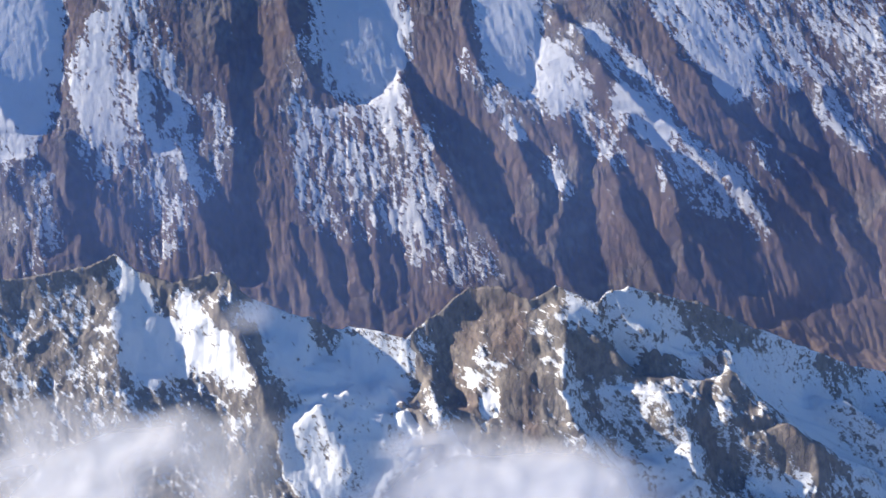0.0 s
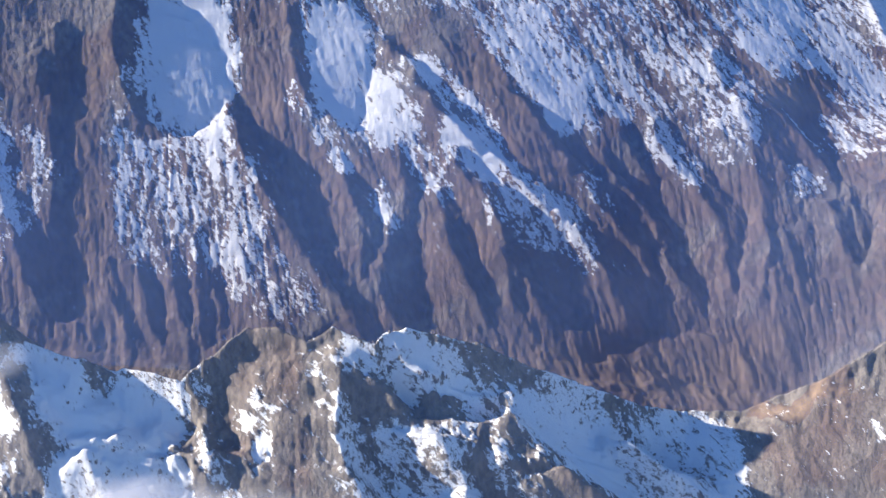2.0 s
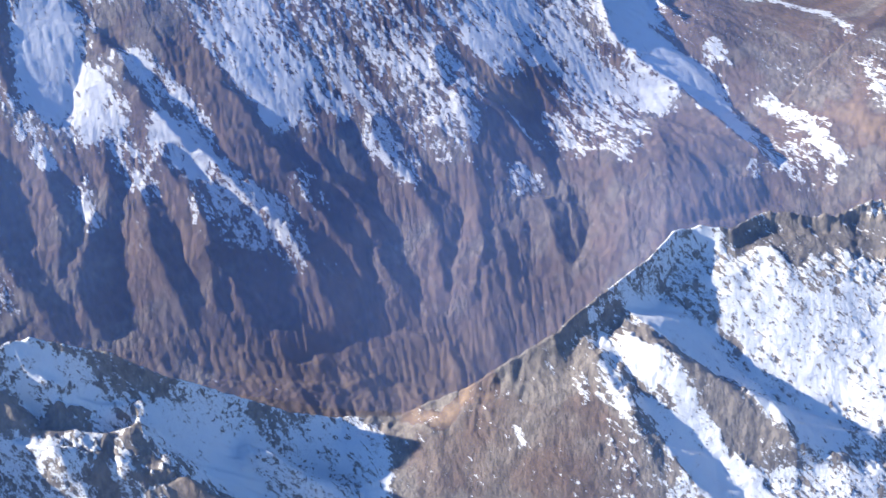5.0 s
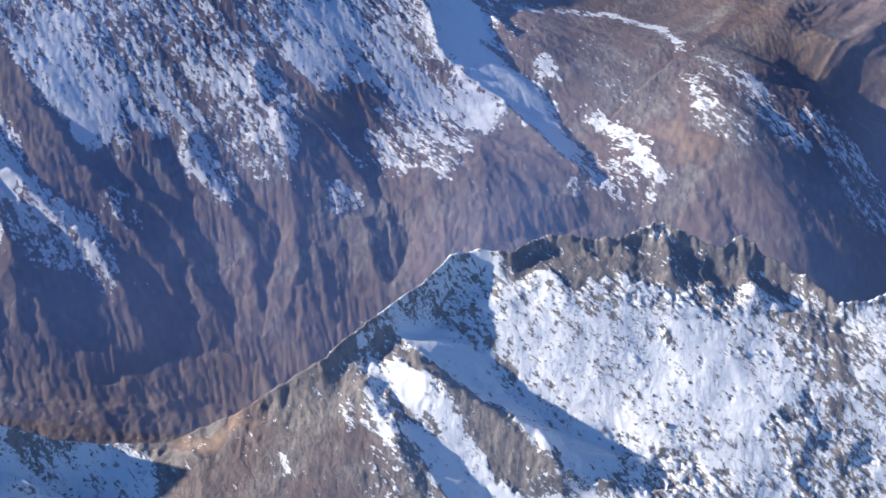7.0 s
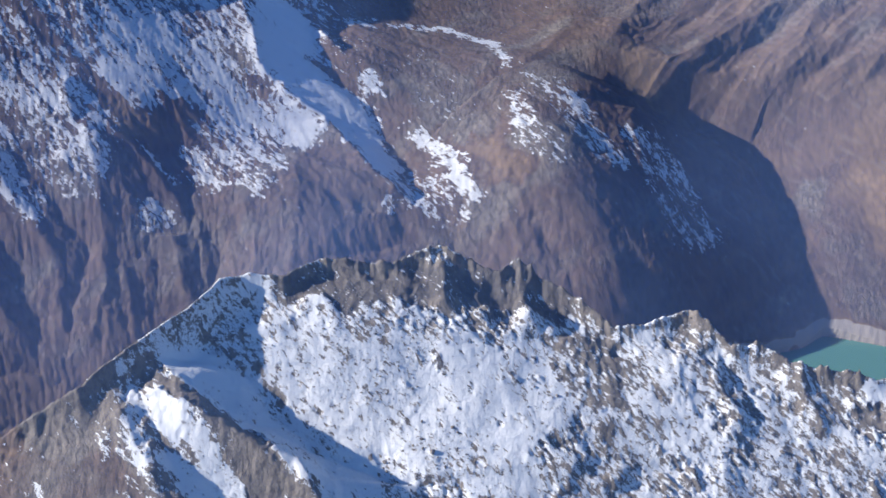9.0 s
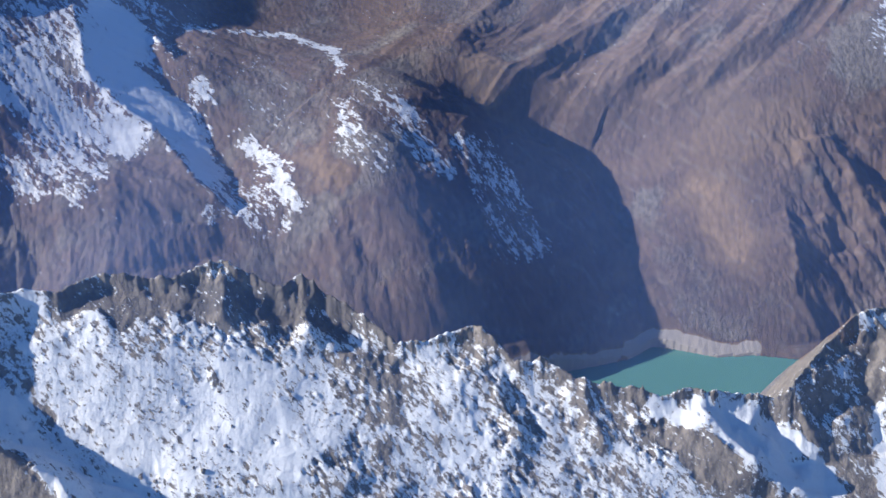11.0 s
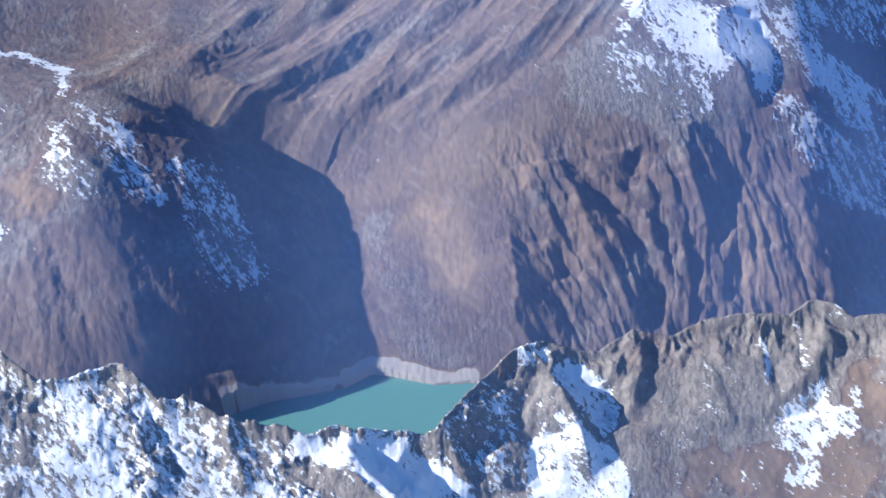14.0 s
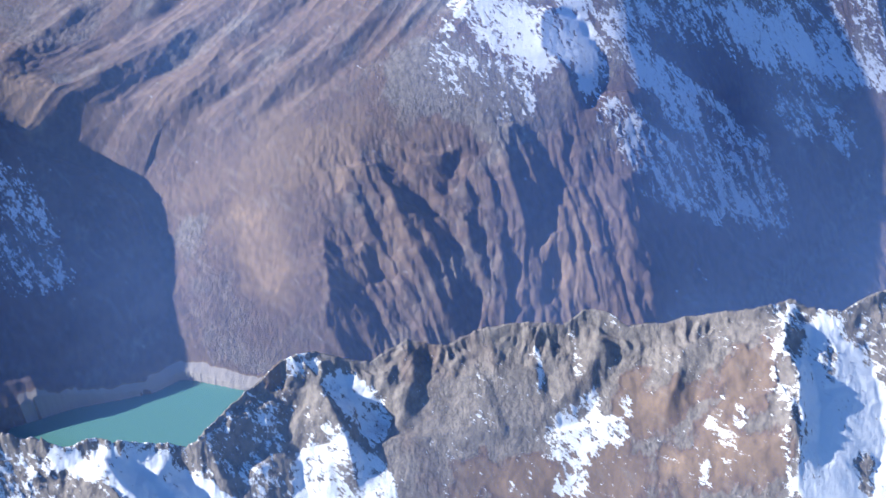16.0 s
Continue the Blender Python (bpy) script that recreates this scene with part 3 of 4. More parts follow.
NEAR_SHADE_G = [
    ([(634, 282.5, 1), (634, 280.5, 2), (635, 273, 3), (633, 286.5, 1.5), (633, 288, 1)], 1),
    ([(645.5, 290, 1), (646, 288, 1.5), (646, 279.5, 1.5), (646.5, 278.5, 1)], 1),
    ([(661, 294.5, 1), (660.5, 292.5, 2), (659.5, 284, 1.5), (659.5, 282.5, 1)], 1),
    ([(849, 458, 1), (734.5, 284, 4), (736, 267.5, 15), (731.5, 248.5, 18), (728.5, 235, 14), (728, 231.5, 1)], 1),
    ([(592, 301, 1), (591.5, 299, 1.5), (591.5, 289.5, 1.5), (591.5, 288, 1)], 0.75),
    ([(598.5, 459, 1), (583.5, 299.5, 1), (583, 288.5, 1.5), (583, 287, 1)], 0.75),
]
NEAR_SHADE_H = [
    ([(613, 284, 1), (614, 282.5, 1.5), (618.5, 273.5, 1.5), (619.5, 272, 1)], 0.75),
    ([(57.5, 237.5, 1), (60, 237, 2.5), (70.5, 234.5, 6), (79.5, 231, 5), (83, 229, 1)], -1.0),
    ([(21, 251, 1), (23, 249.5, 2.5), (31, 242, 5.5), (38.5, 234.5, 5), (38, 226.5, 4.5), (38, 223, 1)], -1.0),
    ([(53, 243, 1), (53.5, 241.5, 2), (56, 238, 1.5), (56, 237, 1)], -1.0),
    ([(-29, 267.5, 1), (-27, 264, 5.5), (-21, 250, 7), (-19, 246.5, 1)], -0.2),
    ([(-122.5, 270, 1), (-120.5, 267.5, 3), (-109.5, 254.5, 5.5), (-98.5, 244, 3), (-96, 242.5, 1)], -0.2),
]
NEAR_SHADE = NEAR_SHADE_A + NEAR_SHADE_B + NEAR_SHADE_C + NEAR_SHADE_D + NEAR_SHADE_E + NEAR_SHADE_F + NEAR_SHADE_G + NEAR_SHADE_H
NEAR_SNOW_A = [
    ([(-162.5, 260.5, 17.5), (-166, 243, 15.5)], 0.3),
    ([(-147.5, 266.5, 8), (-141.5, 247, 5.5)], 0.3),
    ([(-137, 278.5, 3), (-133, 271, 6), (-131.5, 263.5, 7.5), (-124.5, 255.5, 10.5), (-115.5, 253, 7)], 1),
    ([(-118, 269.5, 3), (-112.5, 261.5, 4), (-105.5, 252, 6), (-98, 245, 4)], 1),
    ([(-112.5, 274, 4), (-105, 266.5, 2.5), (-102.5, 259, 1.5)], 0.35),
    ([(-117.5, 240.5, 11.5), (-101.5, 240.5, 5.5)], 0.35),
    ([(-93, 268, 5.5), (-76, 259.5, 16), (-59.5, 260, 16), (-50, 259, 7.5)], 1),
    ([(-65, 237, 15.5), (-76.5, 232.5, 12), (-51.5, 236, 8.5)], 1),
    ([(-157, 514.5, 13), (-73, 267, 3.5)], 0.5),
]
NEAR_SNOW_B = [
    ([(-21, 269.5, 14), (-18.5, 255.5, 17.5), (-3, 245.5, 6.5)], 0.03),
    ([(-11.5, 234, 9), (2.5, 227, 5)], 0.03),
    ([(-21.5, 259, 2), (-25, 254, 4), (-15, 253.5, 2)], 0.55),
    ([(-20, 248.5, 2.5), (-22.5, 240.5, 2.5)], 1),
    ([(-40, 249.5, 1.5), (-37, 239.5, 2), (-35, 235.5, 2)], 1),
    ([(14.5, 518.5, 3), (10.5, 265.5, 3.5), (16, 265, 3)], 0.95),
    ([(22, 269, 4), (32.5, 267, 8), (45.5, 265, 5.5)], 1),
    ([(46.5, 271.5, 3.5), (51.5, 267.5, 4.5), (55, 266.5, 2.5)], 0.6),
    ([(11.5, 260, 3.5), (24, 256, 5), (38.5, 255.5, 4)], 0.06),
]
NEAR_SNOW_C = [
    ([(7.5, 254.5, 2), (8, 243.5, 3.5), (15.5, 233.5, 5), (23.5, 226, 5)], 0.95),
    ([(19.5, 250, 3.5), (28, 245, 5.5), (38, 237, 5), (38.5, 228, 6)], 0.8),
    ([(50, 251.5, 1.5), (49, 238.5, 2.5), (56, 233, 4.5)], 0.05),
    ([(53, 241.5, 3), (56, 238, 1.5)], 1),
    ([(60, 238, 2.5), (70.5, 234.5, 7), (79.5, 230.5, 8)], 0.85),
    ([(19.5, 250, 2.5), (28, 246, 3.5)], 0.95),
    ([(30.5, 236.5, 3.5), (39, 231.5, 6.5), (39.5, 225, 7.5)], 0.95),
    ([(65.5, 251.5, 4.5), (84.5, 255.5, 11), (98.5, 249.5, 11.5), (109, 241.5, 11.5)], 1),
    ([(57, 251, 2), (65.5, 241, 2.5), (76, 237, 3), (85, 232.5, 3)], 0.08),
]
NEAR_SNOW_D = [
    ([(61, 267.5, 4.5), (72, 264.5, 5)], 0.45),
    ([(69.5, 257.5, 9.5), (83.5, 264, 10.5), (92, 256, 9.5), (104, 246, 9.5)], 1),
    ([(110, 269.5, 3), (120, 268.5, 5), (130, 268.5, 5), (135.5, 260, 4), (134, 248, 3.5)], 0.85),
    ([(95, 270.5, 2.5), (105.5, 272.5, 5)], 0.6),
    ([(109, 267.5, 9), (120, 260, 9), (127, 250.5, 8.5)], 0.85),
    ([(149, 256, 10), (157, 243, 11.5)], 0.02),
    ([(170, 266.5, 9), (188, 259.5, 15.5), (195, 243, 15.5)], 0.02),
    ([(190.5, 278, 7), (201, 270.5, 8)], 0.02),
    ([(141, 271.5, 4), (160.5, 270.5, 4)], 0.02),
    ([(195, 277.5, 1), (196, 273.5, 1)], 0.85),
]
NEAR_SNOW_E = [
    ([(182, 258.5, 1), (183.5, 254, 1.5)], 0.85),
    ([(204.5, 269.5, 1), (204.5, 261.5, 1)], 0.85),
    ([(218.5, 251.5, 1), (219, 249, 1)], 0.85),
    ([(213, 283.5, 2.5), (214.5, 268, 4.5), (218, 259, 3.5)], 0.75),
    ([(223, 284.5, 2), (238.5, 276, 4), (249, 262.5, 7), (258.5, 251, 7)], 0.1),
    ([(221.5, 277.5, 3.5), (229.5, 270, 4.5), (237.5, 262, 4.5), (244.5, 254, 3.5), (252.5, 244.5, 3.5), (258.5, 236, 3.5)], 1),
    ([(225, 260, 2.5), (232.5, 252.5, 5), (242.5, 243.5, 6.5), (250, 234, 6)], 1),
    ([(250.5, 258.5, 2), (253.5, 254, 2)], 0.6),
    ([(251.5, 277, 1), (250, 263.5, 1)], 0.6),
]
NEAR_SNOW_F = [
    ([(229.5, 298, 5), (232.5, 290.5, 9), (243.5, 284, 9), (253.5, 274.5, 6.5), (270, 258.5, 6.5), (286, 254.5, 8)], 1),
    ([(219.5, 286.5, 2), (238, 275, 4), (250.5, 263.5, 5.5), (257, 254, 5.5)], 0.1),
    ([(265, 317, 3), (288, 315, 8.5), (304, 315.5, 7), (320, 312, 9), (334, 312.5, 7.5), (346, 311.5, 5.5), (357.5, 307, 6)], 0.1),
    ([(147, 483, 3.5), (218.5, 293, 2.5), (185, 519.5, 4), (204.5, 546.5, 3.5), (222, 546.5, 3.5)], 0.88),
    ([(257.5, 300, 7), (272.5, 294, 10), (281, 281, 18.5), (310, 281, 15.5), (329.5, 281, 14.5), (348, 273.5, 12)], 0.86),
    ([(302.5, 266, 11.5), (332.5, 260, 11.5)], 0.86),
]
NEAR_SNOW_G = [
    ([(371, 290.5, 7.5), (373.5, 277.5, 6)], 0.3),
    ([(317, 290, 1.5), (319.5, 286.5, 1)], 0.2),
    ([(370.5, 266, 3), (372, 263, 2)], 0.2),
    ([(389.5, 282, 10), (406.5, 267.5, 18.5), (424.5, 257, 18.5)], 0.6),
    ([(351, 256, 8), (374, 252.5, 10)], 0.6),
    ([(483, 270.5, 5), (494, 265, 10.5), (505, 258, 11), (520, 250.5, 9.5)], 1),
    ([(467.5, 272.5, 4), (475, 269, 5.5)], 1),
    ([(462, 267, 3), (475.5, 259.5, 6.5), (486, 251, 6)], 0.1),
    ([(461, 253.5, 4.5), (469, 255.5, 3)], 0.8),
    ([(546, 294.5, 2.5), (553, 296, 2.5)], 0.85),
    ([(562, 288.5, 7.5), (571.5, 280.5, 8)], 0.85),
]
NEAR_SNOW_H = [
    ([(553.5, 265, 11.5), (566, 257.5, 13), (552.5, 250, 11.5)], 0.85),
    ([(524, 274.5, 4), (535, 277, 5.5), (531, 266, 5.5)], 0.45),
    ([(552, 283.5, 1.5), (554, 275, 2)], 0.15),
    ([(520, 262.5, 3), (531.5, 257, 2)], 0.15),
    ([(595, 293.5, 9), (614.5, 288, 12), (620, 270, 12)], 0.02),
    ([(603, 262.5, 10), (628.5, 258, 12), (657.5, 251.5, 10)], 0.02),
    ([(672, 275.5, 12.5), (691.5, 273.5, 14.5), (701.5, 259, 10)], 0.02),
    ([(678.5, 257, 12.5), (698.5, 243, 10.5)], 0.02),
    ([(651.5, 274.5, 3.5), (644, 265.5, 10), (656.5, 264, 5.5)], 0.74),
    ([(690, 256.5, 2.5), (694.5, 251, 2)], 0.74),
    ([(686.5, 247.5, 1), (685.5, 242, 2)], 0.74),
]
NEAR_SNOW_I = [
    ([(636, 253.5, 2.5), (643.5, 251, 3)], 0.74),
    ([(664, 271.5, 1.5), (664.5, 267.5, 1.5)], 0.74),
    ([(647, 295.5, 1), (647.5, 281.5, 1)], 0.75),
    ([(633, 291.5, 1.5), (632, 280.5, 1)], 0.75),
    ([(662, 297.5, 1.5), (665.5, 293.5, 1)], 0.75),
    ([(699.5, 258.5, 1), (699, 253.5, 1)], 0.75),
    ([(724, 288.5, 1), (716, 275, 1), (712.5, 267.5, 1), (714, 255.5, 1), (711, 243, 1), (712, 233.5, 1)], 1),
    ([(733, 278.5, 6), (736, 258.5, 18), (731.5, 238, 18)], 1),
    ([(735.5, 273, 1), (732, 264, 1)], 0.3),
    ([(740, 238, 3), (740, 233.5, 2)], 0.3),
]
NEAR_SNOW = NEAR_SNOW_A + NEAR_SNOW_B + NEAR_SNOW_C + NEAR_SNOW_D + NEAR_SNOW_E + NEAR_SNOW_F + NEAR_SNOW_G + NEAR_SNOW_H + NEAR_SNOW_I
NEAR_TONES_A = [
    ([(147, 271.5, 3), (161, 272.5, 3), (173, 276, 2.5), (218.5, 456.5, 2.5)], 1.25),
    ([(151, 255.5, 10), (178, 255, 17.5), (204.5, 245, 15.5)], 0.42),
    ([(-19, 267.5, 13), (-17, 249, 15)], 0.36),
    ([(670.5, 268.5, 10.5), (689.5, 264, 12.5), (705, 265.5, 8)], 0.95),
    ([(604.5, 259.5, 8), (628, 254.5, 10), (657, 248.5, 10)], 0.95),
    ([(599, 293, 12.5), (623.5, 291, 12.5)], 0.3),
    ([(592.5, 274, 8), (593, 263.5, 8)], 0.3),
    ([(674.5, 248, 5), (702, 242, 8)], 1.1),
    ([(679, 280.5, 8.5), (689, 281, 8.5)], 0.2),
    ([(613, 277.5, 8), (616, 267.5, 6)], 0.2),
    ([(677.5, 253.5, 4), (690, 267, 3.5)], 0.2),
]
NEAR_TONES_CLIFF_SHADE = [
    ([(561, 418, 2), (580, 432, 2), (537.5, 291.5, 1.5)], 0.95),
    # cirque headwall: shade of the steep cliffs, put in as a dark tone
    ([(268.5, 317, 5), (304, 314.5, 9), (334, 312.5, 9.5), (359.5, 306.5, 7.5)], -0.3),
]
NEAR_TONES = NEAR_TONES_A + NEAR_TONES_CLIFF_SHADE
# ---- end of strokes ----

# ---- running water: cuts gullies along the fall lines ----
def erode(h, step, rounds, reach, bite, keep, seed, talus=1.6):
    """Wears the land down where water gathers; keep (0..1) holds places back from wear."""
    ny, nx = h.shape
    ways = [(-1, 0, 1.0), (1, 0, 1.0), (0, -1, 1.0), (0, 1, 1.0), (-1, -1, 1.414), (-1, 1, 1.414), (1, -1, 1.414), (1, 1, 1.414)]
    start = np.arange(ny * nx).reshape(ny, nx)
    dice = np.random.default_rng(seed)
    for turn in range(rounds):
        shaken = np.pad(h + step * 0.25 * dice.random(h.shape), 1, "edge")
        best, to = np.zeros(h.shape), start.copy()
        for dy, dx, far in ways:
            fall = (shaken[1:-1, 1:-1] - shaken[1 + dy:1 + dy + ny, 1 + dx:1 + dx + nx]) / far
            better = fall > best
            best = np.where(better, fall, best)
            to = np.where(better, np.clip(start + dy * nx + dx, 0, ny * nx - 1), to)
        moving = (best > 0).ravel()
        to = to.ravel()
        water = np.ones(ny * nx)
        for k in range(reach):
            water = 1 + np.bincount(to, np.where(moving, water, 0), ny * nx)
        cut = bite * step * np.minimum(water, 900).reshape(h.shape) ** 0.5 * (best / step)
        h = h - keep * np.minimum(cut, 0.45 * best)
        edge = np.pad(h, 1, "edge")
        near = 0.25 * (edge[:-2, 1:-1] + edge[2:, 1:-1] + edge[1:-1, :-2] + edge[1:-1, 2:])
        h = h + keep * 0.10 * (near - h)
    return h


def blur(v, n, axis):
    """A bell-shaped blur along one axis by running means; n is its reach in cells."""
    for k in range(3):
        wide = np.cumsum(np.pad(v, [(n + 1, n) if a == axis else (0, 0) for a in (0, 1)], "edge"), axis)
        v = (wide[2 * n + 1:] - wide[:-2 * n - 1] if axis == 0 else wide[:, 2 * n + 1:] - wide[:, :-2 * n - 1]) / (2 * n + 1)
    return v


def facets(u, y, seed):
    """Planar teeth side by side across the slope: -1 to 1 with abrupt changes."""
    return smooth(-0.16, 0.16, value_noise(u, y, seed) + 0.3 * value_noise(2.3 * u, 2.3 * y, seed + 1)) * 2 - 1


def carve(h, x, y, faces, rough, u, reach=20.0):
    """Relief with sharp crests and gullies: each face falls to the east, the ground between rises to it."""
    step = x[0, 1] - x[0, 0]
    fall = 0.24 + 0.12 * fbm(x / 30, y / 40, 2, 77)
    lay(fall, x, y, faces, 1.0, 0.5)
    warp = 0.35 * fbm(x / 7, y / 7, 3, 94, 0.6)
    teeth = 0.45 * facets(u / 6.5 + warp, y / 26, 93) + 0.5 * facets(u / 2.6 + warp, y / 9, 97)
    fall = np.clip(fall + 0.2 * rough * teeth, -1.0, 2.2)
    slope = 0.26 - 0.78 * fall - np.gradient(blur(blur(h, 9, 0), 9, 1), step, axis=1)
    relief = 0.0
    for far, much in ((reach, 0.8), (5.0, 0.3)):
        n = int(far / step)
        part = np.cumsum(slope - blur(slope, n, 1), 1) * step
        relief = relief + much * (part - blur(part, n, 1))
    return 0.25 * (2 * relief + np.roll(relief, 1, 0) + np.roll(relief, -1, 0))


# ---- heights ----
def near_heights(x, y, snow, tone):
    crest = np.array(TWIN_PEAKS + BROWN_DOME + CIRQUE_PEAK + SNOW_RIDGE + SCREE_RIDGE + EAST_PEAK, float)
    line = x[0]
    cy, cz = np.interp(line, crest[:, 0], crest[:, 1]), np.interp(line, crest[:, 0], crest[:, 2])
    even = np.arange(-420, 1020, 1.0)
    bell = np.exp(-0.5 * (np.arange(-60, 61) / 20.0) ** 2)
    bell /= bell.sum()
    soft = lambda v: np.interp(line, even, np.convolve(np.pad(np.interp(even, crest[:, 0], v), 60, "edge"), bell, "valid"))
    ys, zs = soft(crest[:, 1]), soft(crest[:, 2])
    slope = np.interp(line, *np.array(FACE_SLOPE).T)
    jag = smooth(270, 300, line) * smooth(530, 500, line)
    d = cy - y
    cz = cz + (1.2 + 2.0 * jag) * (ridged(line / 5, line * 0 + 3.3, 3, 11) - 0.5) * np.exp(-np.abs(d) / 3.5)
    sharp = cz - slope * d - (5.5 + 4 * jag) * (1 - np.exp(-np.clip(d, 0, None) / 6))
    broad = zs - slope * (ys - y)
    mix = np.exp(-np.clip(d, 0, None) / 13)
    front = sharp * mix + broad * (1 - mix)
    h = np.where(d > 0, front, cz + 1.9 * d)
    for spur, height, west, east in SPURS:
        add_rib(h, x, y, spur, 0.8 * height, east, west)
    add_rib(h, x, y, [(50, 257), (59, 248), (68, 243), (76, 239), (86, 233), (94, 224)], 7, 9, 24, 1.0, (0.2, 0.3))
    add_rib(h, x, y, [(38, 246), (47, 238), (57, 229), (66, 219)], -4, 9, 9, 1.1)
    deep = smooth(0, 10, np.abs(d))
    bare = (1 - 0.78 * smooth(0.3, 0.75, snow)) * (1 - 0.6 * smooth(0.45, 0.56, tone))
    calm = np.maximum(smooth(535, 560, x) * smooth(722, 705, x), smooth(128, 140, x) * smooth(215, 200, x)) * smooth(6, 20, d)
    bare = bare * (1 - 0.7 * calm)
    wx, wy = x + 5 * fbm(x / 19, y / 19, 2, 15), y + 5 * fbm(x / 17, y / 17, 2, 16)
    h += deep * bare * (1.8 * (ridged((0.85 * wx + 0.5 * wy) / 22, (0.85 * wy - 0.5 * wx) / 27, 6, 21, 0.56) - 0.5))
    h += deep * (1 - bare) * 2.0 * fbm(x / 22, y / 22, 2, 31)
    h += (0.2 + 0.8 * bare) * 0.75 * (ridged((0.8 * wx + 0.6 * wy) / 5, (0.8 * wy - 0.6 * wx) / 6, 3, 41, 0.6) - 0.5)
    h += bare * np.exp(-np.clip(d, 0, None) / 7) * smooth(0, 3, d) * (3.2 + 3 * smooth(530, 550, x) * smooth(730, 710, x)) * (ridged((wx + 0.25 * d) / 10 + 0.8 * fbm(x / 30, y / 30, 2, 37), y / 18, 4, 35, 0.6) - 0.5)
    h += smooth(0, 13, d) * carve(h, x, y, NEAR_SHADE, 0.55 * bare + 2.2 * np.exp(-np.clip(d, 0, None) / 9) * smooth(535, 560, x) * smooth(725, 700, x), x + 0.25 * (y - 250), 34.0)
    held = (1 - 0.9 * smooth(0.3, 0.62, snow)) * smooth(1, 7, d) * (1 - 0.8 * calm) * (1 - 0.7 * smooth(370, 400, x)) * (1 - 0.75 * smooth(0.4, 0.55, tone))
    return erode(h, x[0, 1] - x[0, 0], 5, 45, 0.009, held, 5)


def fall_line(x, y):
    """A coordinate across the far slopes that stays the same down each fall line."""
    low = np.interp(x, [-250, -60, 0, 100, 160, 200, 300, 380, 480, 560, 600, 640, 700, 900], [0.1, 0.1, 0.5, 0.5, 0.35, 0.1, 0.3, 0.5, 0.3, 0.6, 0.6, -0.2, 0.2, 0.5])
    high = np.interp(x, [-250, -60, 0, 100, 260, 340, 400, 480, 900], [0.1, 0.2, 0.6, 0.75, 1.2, 1.0, 0.6, 0.3, 0.5])
    return x + low * (np.minimum(y, 415) - 390) + high * np.clip(y - 415, 0, None)


def far_heights(x, y, snow):
    rows = cubic(np.array(FAR_NET, float), (y[:, 0] - 340) / 50)
    h = cubic(rows.T, (x[0] + 240) / 100).T.copy()
    for spur, height, west, east in BROAD_SPURS:
        add_rib(h, x, y, spur, 0.75 * height, east, west)
    add_rib(h, x, y, [(340, 508), (372, 482), (380, 455), (382, 430), (388, 406), (396, 384), (404, 355), (408, 325)], 32, 82, 40, 1.2, (0.62, 0.3), 24.0)
    add_rib(h, x, y, [(488, 398), (484, 421), (481, 447), (465, 461), (434, 475), (375, 499)], -4, 16, 50, 1.0, (0.2, 0.8))
    add_rib(h, x, y, [(335, 506), (362, 492), (376, 483), (400, 469), (429, 458), (455, 450), (474, 436), (482, 410), (484, 385)], 7, 16, 60, 1.0, (0.4, 0.45), 3.0)
    add_rib(h, x, y, [(385, 506), (412, 497), (440, 490), (466, 484), (492, 472), (506, 455)], 13, 40, 16, 1.0, (0.3, 0.3), 3.0)
    for rib, height in MEADOW_RIBS:
        add_rib(h, x, y, rib, 0.9 * height, 14, 24, 1.2)
    for gully in MEADOW_GULLIES:
        add_rib(h, x, y, gully, -3.0, 9, 9, 1.3)
    meadow = smooth(405, 450, x) * smooth(440, 475, y - 0.25 * (x - 480)) * smooth(690, 620, x)
    cliffs = smooth(555, 580, x) * smooth(455, 425, y) * smooth(740, 700, x)
    hill = smooth(488, 505, x) * np.maximum(smooth(570, 550, x), smooth(440, 465, y))
    flank = smooth(300, 350, x) * smooth(520, 500, x)
    plain = smooth(-78, -98, x) * smooth(365, 390, y)
    lower = smooth(440, 380, y)
    snowy = smooth(0.45, 0.9, snow)
    bare_rock = (1 - 0.55 * snowy) * (1 - 0.8 * np.maximum(meadow, hill)) * (1 - 0.5 * flank) * (1 - 0.5 * plain)
    # straight runnels down the fall lines, sharp on rock and soft under snow
    u = fall_line(x, y) + 0.8 * fbm(x / 6, y / 6, 2, 55)
    runnels = ridged(u / 12, y / 70, 2, 51) + 0.55 * ridged(u / 5, y / 34, 3, 61, 0.6) - 0.78
    calm = (1 - 0.9 * np.maximum(meadow, hill)) * (1 - 0.6 * flank) * (1 - 0.6 * plain) * (1 - 0.5 * smooth(730, 770, x))
    h += (1 - 0.65 * snowy) * calm * (0.3 + 0.25 * lower + 0.9 * cliffs) * runnels
    across = 0.6 * x - 0.8 * y
    h += carve(h, x, y, FAR_SHADE, bare_rock * (1 + 1.6 * cliffs), fall_line(x, y))
    h += meadow * 5.0 * (ridged(across / 26, (0.8 * x + 0.6 * y) / 110, 4, 81, 0.5) - 0.5)
    crags = ridged(x / 4.5 + 0.3 * u / 4.5, y / 7, 4, 71, 0.62) - 0.5
    grit = ridged(x / 2.0 + 0.3 * u / 2.0, y / 3.6, 2, 73, 0.7) - 0.5
    h += ((0.5 - 0.3 * snowy) * crags + (0.3 - 0.2 * snowy) * grit) * (1 - 0.75 * np.maximum(meadow, 0.75 * hill)) * (1 - 0.4 * flank)
    held = (1 - 0.5 * snowy) * (1 - 0.85 * np.maximum(meadow, 0.8 * hill)) * (1 - 0.5 * smooth(425, 465, y))
